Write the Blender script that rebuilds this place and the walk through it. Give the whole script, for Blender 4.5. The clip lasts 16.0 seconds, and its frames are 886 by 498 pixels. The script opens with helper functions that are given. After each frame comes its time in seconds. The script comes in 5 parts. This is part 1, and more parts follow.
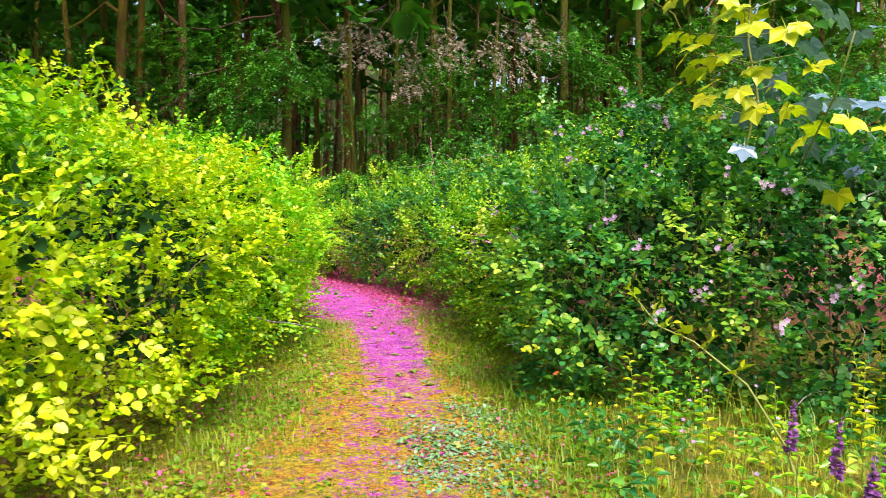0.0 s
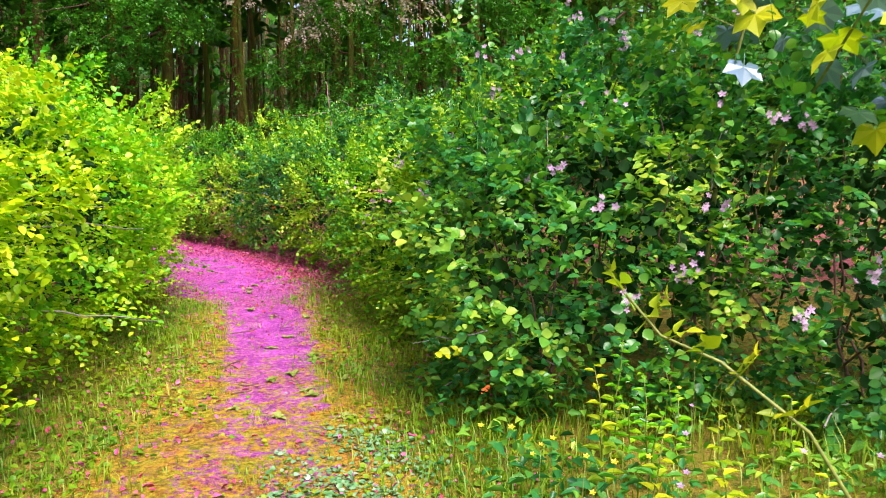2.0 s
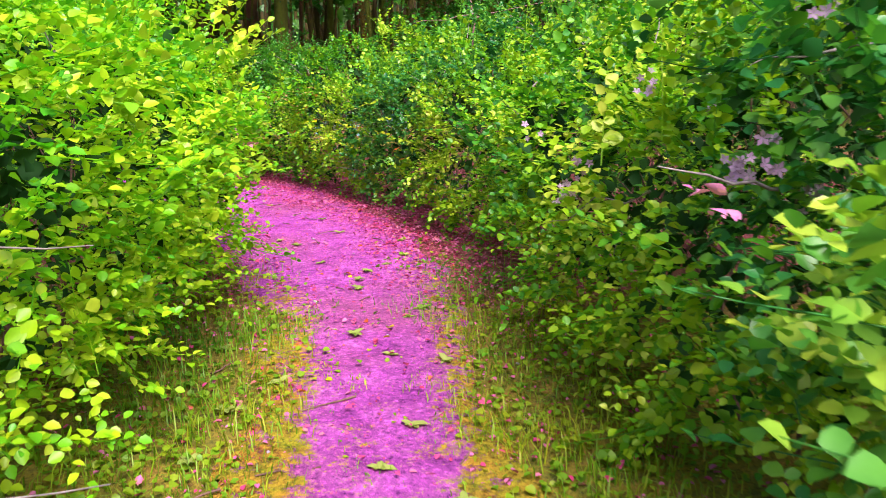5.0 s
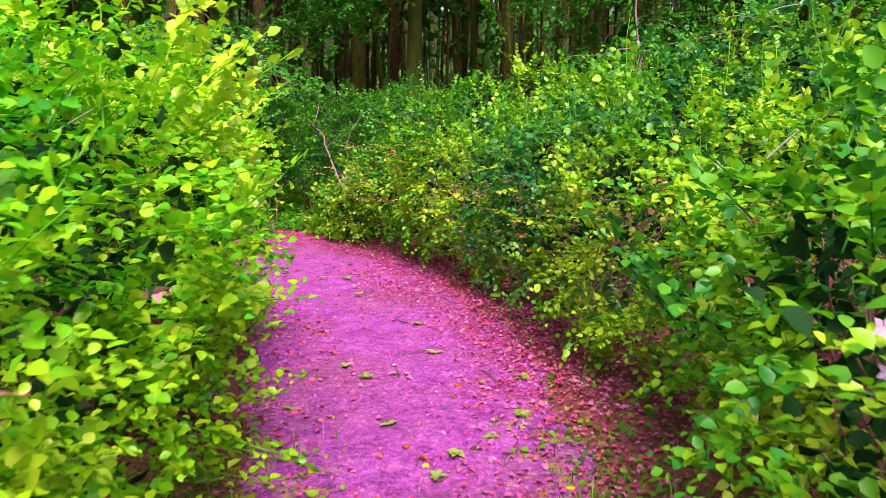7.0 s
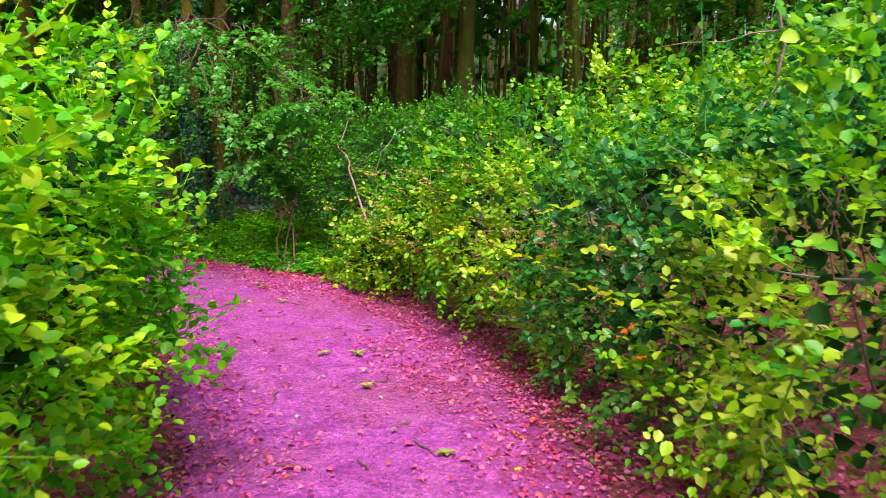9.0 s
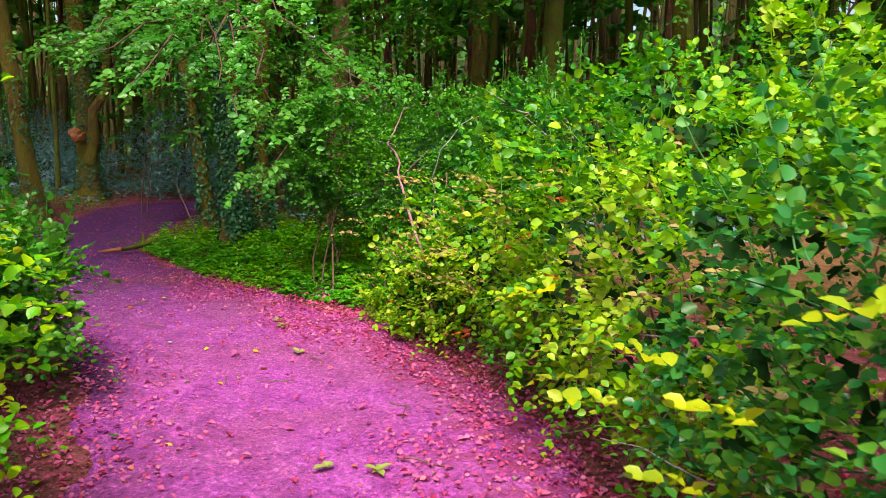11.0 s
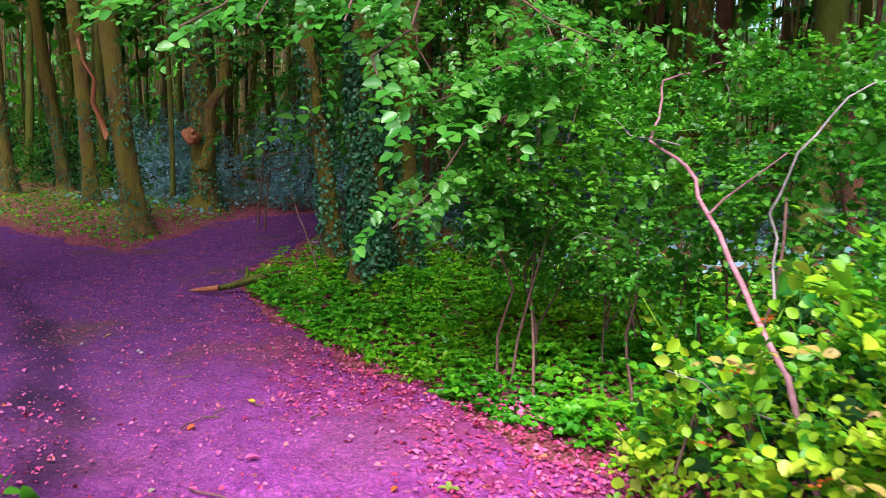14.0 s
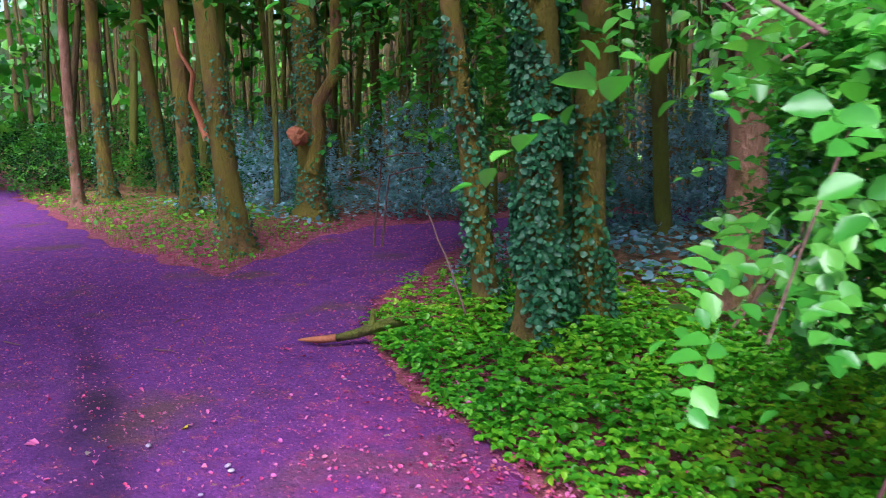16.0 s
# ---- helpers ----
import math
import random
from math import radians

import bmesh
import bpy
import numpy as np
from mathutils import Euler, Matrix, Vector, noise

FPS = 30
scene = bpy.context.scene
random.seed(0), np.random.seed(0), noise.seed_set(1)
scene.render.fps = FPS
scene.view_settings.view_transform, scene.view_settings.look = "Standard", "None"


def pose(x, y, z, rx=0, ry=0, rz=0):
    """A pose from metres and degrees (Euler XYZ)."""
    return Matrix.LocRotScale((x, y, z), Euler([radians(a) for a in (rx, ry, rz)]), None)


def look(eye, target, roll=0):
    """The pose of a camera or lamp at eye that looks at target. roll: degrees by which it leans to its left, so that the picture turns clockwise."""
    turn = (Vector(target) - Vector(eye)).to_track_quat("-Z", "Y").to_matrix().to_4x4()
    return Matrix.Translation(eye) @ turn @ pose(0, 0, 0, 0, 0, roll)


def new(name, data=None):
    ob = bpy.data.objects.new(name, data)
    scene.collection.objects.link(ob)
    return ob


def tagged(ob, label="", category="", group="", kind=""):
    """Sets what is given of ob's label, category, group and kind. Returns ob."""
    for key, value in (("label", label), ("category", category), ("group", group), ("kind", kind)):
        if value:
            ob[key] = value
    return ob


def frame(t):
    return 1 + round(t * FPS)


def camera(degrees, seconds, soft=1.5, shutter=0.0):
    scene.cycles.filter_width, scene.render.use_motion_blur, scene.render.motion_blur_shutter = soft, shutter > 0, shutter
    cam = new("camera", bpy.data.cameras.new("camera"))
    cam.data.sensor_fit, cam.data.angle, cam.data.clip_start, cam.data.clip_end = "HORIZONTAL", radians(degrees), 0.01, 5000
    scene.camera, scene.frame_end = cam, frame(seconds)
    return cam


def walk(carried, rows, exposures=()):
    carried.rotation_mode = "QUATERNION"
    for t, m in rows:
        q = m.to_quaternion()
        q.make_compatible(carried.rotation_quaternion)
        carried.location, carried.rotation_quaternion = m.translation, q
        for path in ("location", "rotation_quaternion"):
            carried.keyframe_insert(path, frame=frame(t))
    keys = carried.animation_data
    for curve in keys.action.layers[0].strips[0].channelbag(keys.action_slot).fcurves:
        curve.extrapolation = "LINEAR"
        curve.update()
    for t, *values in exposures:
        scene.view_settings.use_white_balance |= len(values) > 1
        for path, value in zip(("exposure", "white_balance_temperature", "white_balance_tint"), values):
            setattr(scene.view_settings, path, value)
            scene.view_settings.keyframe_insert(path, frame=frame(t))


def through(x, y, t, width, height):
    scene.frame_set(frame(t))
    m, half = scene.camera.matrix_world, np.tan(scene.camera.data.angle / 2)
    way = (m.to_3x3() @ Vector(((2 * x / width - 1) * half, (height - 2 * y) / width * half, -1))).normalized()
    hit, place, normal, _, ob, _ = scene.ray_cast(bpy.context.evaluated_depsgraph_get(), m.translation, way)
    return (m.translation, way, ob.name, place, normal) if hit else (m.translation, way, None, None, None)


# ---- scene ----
cam = camera(60.0, 16.0, 0.4, 0.25)
PATH = [
    (0, (0.041, 0.064, 1.534), (0.015, 2.06, 1.414), 0.5),
    (0.5, (0.126, 0.347, 1.507), (0.23, 2.34, 1.375), 0.3),
    (1, (0.185, 0.754, 1.503), (0.383, 2.739, 1.365), 0.5),
    (1.5, (0.158, 1.228, 1.481), (0.369, 3.211, 1.333), 0.4),
    (2, (0.168, 1.733, 1.442), (0.378, 3.709, 1.221), 0.5),
    (2.5, (0.148, 2.217, 1.426), (0.337, 4.181, 1.098), 0.7),
    (3, (0.067, 2.717, 1.454), (0.242, 4.674, 1.084), 0.5),
    (3.5, (0.044, 3.242, 1.46), (0.167, 5.199, 1.064), 0.3),
    (4, (-0.049, 3.774, 1.463), (0.045, 5.725, 1.034), 0.4),
    (4.5, (-0.112, 4.367, 1.465), (-0.102, 6.32, 1.036), -0.2),
    (5, (-0.119, 4.949, 1.459), (-0.241, 6.9, 1.034), -0.3),
    (5.2, (-0.157, 5.174, 1.444), (-0.323, 7.122, 1.022), -0.2),
    (7.3, (-0.299, 7.712, 1.539), (-0.812, 9.624, 1.256), 0.3),
    (7.5, (-0.316, 7.9, 1.528), (-0.835, 9.813, 1.263), 0.3),
    (8, (-0.496, 8.471, 1.505), (-1.022, 10.384, 1.255), 0.5),
    (8.5, (-0.636, 9.019, 1.485), (-1.23, 10.913, 1.239), 0.2),
    (9, (-0.797, 9.583, 1.467), (-1.431, 11.464, 1.226), 0.5),
    (9.2, (-0.881, 9.811, 1.468), (-1.54, 11.684, 1.229), 0.5),
    (11.3, (-1.625, 11.906, 1.464), (-2.468, 13.703, 1.221), 0.9),
    (11.5, (-1.749, 12.067, 1.451), (-2.602, 13.861, 1.211), 1.0),
    (12, (-2.143, 12.539, 1.473), (-3.027, 14.317, 1.236), 1.0),
    (12.5, (-2.484, 12.981, 1.505), (-3.41, 14.738, 1.27), 1.0),
    (13, (-2.901, 13.409, 1.526), (-3.888, 15.132, 1.286), 0.8),
    (13.5, (-3.299, 13.877, 1.509), (-4.351, 15.56, 1.264), 0.7),
    (14, (-3.727, 14.309, 1.468), (-4.84, 15.952, 1.228), 0.8),
    (14.5, (-4.15, 14.71, 1.475), (-5.288, 16.337, 1.233), 0.7),
    (15, (-4.602, 15.05, 1.498), (-5.775, 16.653, 1.261), 0.8),
    (15.5, (-5.089, 15.35, 1.485), (-6.319, 16.909, 1.246), 0.4),
    (16, (-5.55, 15.647, 1.517), (-6.86, 17.138, 1.266), 0.1),
]
EXPOSURES = [(0, 1.0, 6800, 20), (5, 1.0, 6500, 22), (7.5, 0.84, 6500, 18), (9.2, 0.84, 6700, 11), (11.3, 0.86, 7000, 9), (13.5, 1.0, 6200, 18), (15.5, 1.4, 5500, 22), (16, 1.5, 5400, 27)]
walk(cam, [(t, look(eye, target, roll)) for t, eye, target, roll in PATH], EXPOSURES)

# ---- light ----
SUN_DIR = Vector((0.27, -0.62, 1.0)).normalized()
world = bpy.data.worlds.new("sky")
scene.world = world
world.use_nodes = True
wn = world.node_tree
sky = wn.nodes.new("ShaderNodeTexSky")
sky.sky_type, sky.sun_disc = "NISHITA", False
sky.sun_elevation = math.asin(SUN_DIR.z)
sky.sun_rotation = math.atan2(SUN_DIR.x, SUN_DIR.y)
sky.air_density, sky.dust_density = 1.0, 3.0
wn.links.new(sky.outputs[0], wn.nodes["Background"].inputs[0])
wn.nodes["Background"].inputs[1].default_value = 0.125
sun_data = bpy.data.lights.new("sun", "SUN")
sun_data.energy, sun_data.angle, sun_data.color = 4.0, radians(32), (1.0, 0.96, 0.84)
sun_ob = new("sun", sun_data)
sun_ob.matrix_world = look(SUN_DIR * 60, (0, 0, 0))

# ---- materials ----


def material(name):
    m = bpy.data.materials.new(name)
    m.use_nodes = True
    return m, m.node_tree, m.node_tree.nodes["Principled BSDF"]


def ramp(nt, source, stops):
    r = nt.nodes.new("ShaderNodeValToRGB")
    els = r.color_ramp.elements
    while len(els) < len(stops):
        els.new(0.5)
    for e, (p, c) in zip(els, stops):
        e.position, e.color = p, (*c, 1)
    nt.links.new(source, r.inputs[0])
    return r.outputs[0]


def noise_tex(nt, scale, detail=4, rough=0.6, coord=None):
    n = nt.nodes.new("ShaderNodeTexNoise")
    n.inputs["Scale"].default_value, n.inputs["Detail"].default_value, n.inputs["Roughness"].default_value = scale, detail, rough
    if coord is None:
        g = nt.nodes.new("ShaderNodeNewGeometry")
        coord = g.outputs["Position"]
    nt.links.new(coord, n.inputs["Vector"])
    return n.outputs["Fac"]


def mixed(nt, fac, a, b, how="MIX"):
    x = nt.nodes.new("ShaderNodeMix")
    x.data_type, x.blend_type = "RGBA", how
    for sock, v in ((x.inputs[0], fac), (x.inputs[6], a), (x.inputs[7], b)):
        if hasattr(v, "is_linked"):
            nt.links.new(v, sock)
        elif isinstance(v, tuple):
            sock.default_value = (*v, 1)
        else:
            sock.default_value = v
    return x.outputs[2]


def math_node(nt, op, a, b=0.0):
    x = nt.nodes.new("ShaderNodeMath")
    x.operation = op
    for sock, v in ((x.inputs[0], a), (x.inputs[1], b)):
        if hasattr(v, "is_linked"):
            nt.links.new(v, sock)
        else:
            sock.default_value = v
    return x.outputs[0]


def bumped(nt, p, height, strength, dist=0.02):
    b = nt.nodes.new("ShaderNodeBump")
    b.inputs["Strength"].default_value, b.inputs["Distance"].default_value = strength, dist
    nt.links.new(height, b.inputs["Height"])
    nt.links.new(b.outputs[0], p.inputs["Normal"])


def leaf_material(name, colours, rough=0.45, through=0.4, patch=0.8, gloss=0.55):
    """Leaves: a colour for each leaf, drifting from patch to patch, shining through against the light."""
    m, nt, p = material(name)
    g = nt.nodes.new("ShaderNodeNewGeometry")
    o = nt.nodes.new("ShaderNodeObjectInfo")
    r = math_node(nt, "ADD", math_node(nt, "MULTIPLY", g.outputs["Random Per Island"], 0.5), math_node(nt, "MULTIPLY", o.outputs["Random"], 0.12))
    big = noise_tex(nt, patch, 2)
    r = math_node(nt, "ADD", r, math_node(nt, "MULTIPLY", math_node(nt, "SUBTRACT", big, 0.32), 1.5))
    n = len(colours)
    col = ramp(nt, r, [(i / max(n - 1, 1), c) for i, c in enumerate(colours)])
    vein = noise_tex(nt, 90, 2)
    col = mixed(nt, math_node(nt, "MULTIPLY", vein, 0.35), col, mixed(nt, 1.0, col, (0.55, 0.6, 0.5), "MULTIPLY"))
    nt.links.new(col, p.inputs["Base Color"])
    p.inputs["Roughness"].default_value = rough
    p.inputs["Specular IOR Level"].default_value = gloss
    tr = nt.nodes.new("ShaderNodeBsdfTranslucent")
    nt.links.new(mixed(nt, 1.0, col, (0.74, 1.0, 0.4), "MULTIPLY"), tr.inputs[0])
    mix = nt.nodes.new("ShaderNodeMixShader")
    mix.inputs[0].default_value = through
    nt.links.new(p.outputs[0], mix.inputs[1])
    nt.links.new(tr.outputs[0], mix.inputs[2])
    nt.links.new(mix.outputs[0], nt.nodes["Material Output"].inputs[0])
    return m


def bark_material(name, a, b, moss, amount=0.5, scale=9.0):
    m, nt, p = material(name)
    g = nt.nodes.new("ShaderNodeNewGeometry")
    mp = nt.nodes.new("ShaderNodeMapping")
    mp.inputs["Scale"].default_value = (1, 1, 0.35)
    nt.links.new(g.outputs["Position"], mp.inputs[0])
    n1 = noise_tex(nt, scale, 6, 0.7, mp.outputs[0])
    n2 = noise_tex(nt, scale * 6, 4, 0.7, mp.outputs[0])
    n3 = noise_tex(nt, 2.3, 3)
    col = ramp(nt, n1, [(0.3, a), (0.7, b)])
    mo = ramp(nt, n3, [(0.62 - amount * 0.4, (0, 0, 0)), (0.75 - amount * 0.3, (1, 1, 1))])
    col = mixed(nt, mo, col, mixed(nt, n2, moss, tuple(c * 0.5 for c in moss)))
    nt.links.new(col, p.inputs["Base Color"])
    p.inputs["Roughness"].default_value = 0.9
    bumped(nt, p, math_node(nt, "ADD", n1, math_node(nt, "MULTIPLY", n2, 0.4)), 1.0, 0.09)
    return m


def plain(name, a, b, rough=0.6, scale=40.0, metal=0.0):
    m, nt, p = material(name)
    n = noise_tex(nt, scale, 4)
    nt.links.new(ramp(nt, n, [(0.3, a), (0.7, b)]), p.inputs["Base Color"])
    p.inputs["Roughness"].default_value = rough
    bumped(nt, p, n, 0.3, 0.01)
    return m


M_BRIGHT = leaf_material("bright_leaf", [(0.03, 0.22, 0.006), (0.16, 0.46, 0.006), (0.46, 0.66, 0.004), (0.70, 0.74, 0.006), (0.78, 0.82, 0.08)])
M_LIME = leaf_material("lime_leaf", [(0.02, 0.22, 0.008), (0.06, 0.42, 0.010), (0.22, 0.60, 0.008), (0.50, 0.74, 0.010), (0.68, 0.80, 0.06)], 0.4)
M_GREEN = leaf_material("green_leaf", [(0.006, 0.07, 0.02), (0.015, 0.15, 0.04), (0.035, 0.25, 0.055), (0.14, 0.40, 0.04), (0.46, 0.60, 0.06)], 0.32)
M_FIELD = leaf_material("mixed_leaf", [(0.008, 0.10, 0.016), (0.03, 0.26, 0.02), (0.15, 0.45, 0.010), (0.42, 0.64, 0.008), (0.62, 0.68, 0.08)])
# shade of the gaps inside shrubs put into the leaf colour, gloss kept low
M_GAP_SHADE = leaf_material("gap_shade_leaf", [(0.006, 0.035, 0.008), (0.012, 0.06, 0.012), (0.025, 0.10, 0.016)], 0.7, 0.1, gloss=0.15)
M_BEECH = leaf_material("beech_leaf", [(0.015, 0.12, 0.012), (0.045, 0.24, 0.018), (0.14, 0.40, 0.02)], 0.4)
# lighter green than beech_leaf, for the boughs near the path
M_BOUGH = leaf_material("bough_beech_leaf", [(0.025, 0.18, 0.016), (0.07, 0.34, 0.03), (0.20, 0.52, 0.07)], 0.35)
M_PALE = leaf_material("pale_leaf", [(0.14, 0.15, 0.09), (0.36, 0.28, 0.24), (0.58, 0.44, 0.44)], 0.5)
M_IVY = leaf_material("ivy_leaf", [(0.012, 0.08, 0.025), (0.025, 0.14, 0.05), (0.06, 0.25, 0.10)], 0.5, 0.15)
M_HERB = leaf_material("herb_leaf", [(0.02, 0.18, 0.008), (0.07, 0.36, 0.010), (0.18, 0.54, 0.008), (0.42, 0.64, 0.01)])
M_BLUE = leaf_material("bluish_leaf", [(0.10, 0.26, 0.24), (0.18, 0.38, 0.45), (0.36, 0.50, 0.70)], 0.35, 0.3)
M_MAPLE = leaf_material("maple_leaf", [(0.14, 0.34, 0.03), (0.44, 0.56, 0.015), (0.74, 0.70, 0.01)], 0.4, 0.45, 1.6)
# maple leaf in shade: the sky's blue reflection is put into the colour
M_MAPLE_SHADE = leaf_material("shaded_maple_leaf", [(0.06, 0.18, 0.09), (0.11, 0.23, 0.26), (0.20, 0.30, 0.50)], 0.3, 0.25, 1.8)
M_CLOVER = leaf_material("clover_leaf", [(0.04, 0.16, 0.05), (0.10, 0.28, 0.10), (0.26, 0.42, 0.28)], 0.4, 0.2, 3.0)
M_GRASS = leaf_material("grass_blade", [(0.06, 0.23, 0.008), (0.19, 0.38, 0.008), (0.46, 0.46, 0.012)], 0.5, 0.4)
M_LITTER = leaf_material("fallen_leaf", [(0.16, 0.012, 0.035), (0.52, 0.028, 0.12), (0.62, 0.06, 0.24), (0.66, 0.16, 0.40), (0.62, 0.13, 0.05)], 0.6, 0.15, 5.0)
M_RED = leaf_material("red_leaf", [(0.5, 0.07, 0.01), (0.65, 0.13, 0.03)], 0.5, 0.3)
M_YELLOW = leaf_material("yellow_petal", [(0.7, 0.5, 0.01), (0.8, 0.6, 0.02)], 0.5, 0.3)
M_PETAL = leaf_material("lilac_petal", [(0.42, 0.22, 0.50), (0.60, 0.36, 0.66), (0.72, 0.5, 0.74)], 0.5, 0.4, 6.0)
M_SPIKE = leaf_material("purple_petal", [(0.22, 0.06, 0.32), (0.38, 0.12, 0.46)], 0.5, 0.3, 6.0)
M_BARK = bark_material("mossy_bark", (0.05, 0.026, 0.010), (0.26, 0.125, 0.035), (0.24, 0.18, 0.010), 0.75)
M_BARK_PALE = bark_material("pale_pink_bark", (0.16, 0.075, 0.035), (0.40, 0.20, 0.13), (0.17, 0.11, 0.015), 0.4)
M_BARK_RED = bark_material("red_bark", (0.12, 0.045, 0.025), (0.24, 0.09, 0.05), (0.10, 0.06, 0.02), 0.2)
M_BARK_FAR = bark_material("dark_bark", (0.035, 0.02, 0.009), (0.12, 0.07, 0.024), (0.12, 0.10, 0.010), 0.55, 5.0)
M_BARK_GREEN = bark_material("green_algae_bark", (0.05, 0.035, 0.010), (0.17, 0.12, 0.03), (0.17, 0.19, 0.012), 0.8, 6.0)
M_TWIG = plain("brown_twig", (0.08, 0.035, 0.03), (0.22, 0.11, 0.09), 0.8)
M_STEM = plain("green_stem", (0.12, 0.16, 0.03), (0.24, 0.26, 0.05), 0.6)
M_DEAD = plain("bare_pink_wood", (0.20, 0.07, 0.09), (0.40, 0.20, 0.24), 0.7, 25)
M_GREYDEAD = plain("bare_grey_wood", (0.18, 0.14, 0.15), (0.36, 0.30, 0.32), 0.7, 25)
M_RAW = plain("broken_orange_wood", (0.26, 0.07, 0.025), (0.42, 0.15, 0.06), 0.8, 50)
M_STONE = plain("pale_stone", (0.26, 0.19, 0.28), (0.42, 0.34, 0.42), 0.8, 30)


def path_material():
    m, nt, p = material("trodden_gravel_soil")
    n0, n1, n2, n3, n4 = noise_tex(nt, 0.7, 3), noise_tex(nt, 5, 6, 0.7), noise_tex(nt, 26, 6, 0.8), noise_tex(nt, 150, 2), noise_tex(nt, 7, 7, 0.8)
    at = nt.nodes.new("ShaderNodeAttribute")
    at.attribute_name = "mossy"
    dk = nt.nodes.new("ShaderNodeAttribute")
    dk.attribute_name = "dark_band"
    col = ramp(nt, n1, [(0.25, (0.19, 0.022, 0.21)), (0.5, (0.43, 0.075, 0.43)), (0.75, (0.62, 0.15, 0.58))])
    col = mixed(nt, math_node(nt, "MULTIPLY", ramp(nt, n0, [(0.45, (0, 0, 0)), (0.65, (1, 1, 1))]), 0.6), col, (0.36, 0.09, 0.22))
    col = mixed(nt, ramp(nt, n2, [(0.50, (0, 0, 0)), (0.62, (1, 1, 1))]), col, mixed(nt, 1.0, col, (1.7, 1.6, 1.7), "MULTIPLY"))
    col = mixed(nt, ramp(nt, n2, [(0.34, (1, 1, 1)), (0.44, (0, 0, 0))]), col, mixed(nt, 1.0, col, (0.35, 0.3, 0.42), "MULTIPLY"))
    # darker, bluish shade of the wood painted into the path colour
    ws = nt.nodes.new("ShaderNodeAttribute")
    ws.attribute_name = "wood_shade"
    col = mixed(nt, ws.outputs["Fac"], col, mixed(nt, n1, (0.075, 0.024, 0.13), (0.19, 0.062, 0.27)))
    col = mixed(nt, math_node(nt, "MULTIPLY", ws.outputs["Fac"], ramp(nt, n4, [(0.52, (0, 0, 0)), (0.60, (1, 1, 1))])), col, (0.28, 0.06, 0.20))
    col = mixed(nt, math_node(nt, "MULTIPLY", ws.outputs["Fac"], ramp(nt, n0, [(0.56, (0, 0, 0)), (0.68, (0.7, 0.7, 0.7))])), col, (0.15, 0.085, 0.045))
    n5 = noise_tex(nt, 48, 4, 0.75)
    col = mixed(nt, ramp(nt, n5, [(0.56, (0, 0, 0)), (0.66, (1, 1, 1))]), col, mixed(nt, 1.0, col, (2.1, 1.9, 1.7), "MULTIPLY"))
    col = mixed(nt, ramp(nt, n5, [(0.34, (1, 1, 1)), (0.44, (0, 0, 0))]), col, mixed(nt, 1.0, col, (0.45, 0.4, 0.5), "MULTIPLY"))
    lt = nt.nodes.new("ShaderNodeAttribute")
    lt.attribute_name = "littered"
    col = mixed(nt, math_node(nt, "MULTIPLY", lt.outputs["Fac"], ramp(nt, n4, [(0.42, (0, 0, 0)), (0.56, (1, 1, 1))])), col, mixed(nt, n2, (0.24, 0.02, 0.10), (0.52, 0.08, 0.27)))
    cover = math_node(nt, "ADD", n4, math_node(nt, "MULTIPLY", math_node(nt, "SUBTRACT", at.outputs["Fac"], 0.55), 0.32))
    patchy = ramp(nt, math_node(nt, "ADD", cover, math_node(nt, "MULTIPLY", math_node(nt, "SUBTRACT", n2, 0.5), 0.7)), [(0.47, (0, 0, 0)), (0.58, (1, 1, 1))])
    col = mixed(nt, patchy, col, mixed(nt, ramp(nt, n1, [(0.35, (0, 0, 0)), (0.6, (1, 1, 1))]), mixed(nt, ramp(nt, n2, [(0.4, (0, 0, 0)), (0.6, (1, 1, 1))]), (0.24, 0.07, 0.03), (0.62, 0.30, 0.04)), mixed(nt, ramp(nt, n2, [(0.4, (0, 0, 0)), (0.6, (1, 1, 1))]), (0.10, 0.13, 0.010), (0.50, 0.42, 0.03))))
    col = mixed(nt, math_node(nt, "MULTIPLY", dk.outputs["Fac"], 0.92), col, (0.025, 0.018, 0.045))
    nt.links.new(col, p.inputs["Base Color"])
    p.inputs["Roughness"].default_value = 0.95
    p.inputs["Specular IOR Level"].default_value = 0.12
    bumped(nt, p, math_node(nt, "ADD", n2, math_node(nt, "MULTIPLY", n3, 0.5)), 1.0, 0.03)
    return m


def ground_material():
    m, nt, p = material("leaf_mould_and_moss")
    n0, n1, n2 = noise_tex(nt, 0.9, 3), noise_tex(nt, 9, 5, 0.7), noise_tex(nt, 60, 4, 0.7)
    at = nt.nodes.new("ShaderNodeAttribute")
    at.attribute_name = "grassy"
    lit = ramp(nt, n1, [(0.3, (0.10, 0.02, 0.02)), (0.5, (0.30, 0.06, 0.08)), (0.7, (0.48, 0.12, 0.18))])
    gr = ramp(nt, n1, [(0.3, (0.08, 0.10, 0.008)), (0.55, (0.27, 0.21, 0.012)), (0.75, (0.42, 0.16, 0.05))])
    col = mixed(nt, at.outputs["Fac"], lit, gr)
    col = mixed(nt, ramp(nt, n2, [(0.35, (1, 1, 1)), (0.5, (0, 0, 0))]), col, mixed(nt, 1.0, col, (0.4, 0.4, 0.4), "MULTIPLY"))
    nt.links.new(col, p.inputs["Base Color"])
    p.inputs["Roughness"].default_value = 0.95
    bumped(nt, p, math_node(nt, "ADD", n1, n2), 0.9, 0.03)
    return m


M_PATH, M_GROUND = path_material(), ground_material()

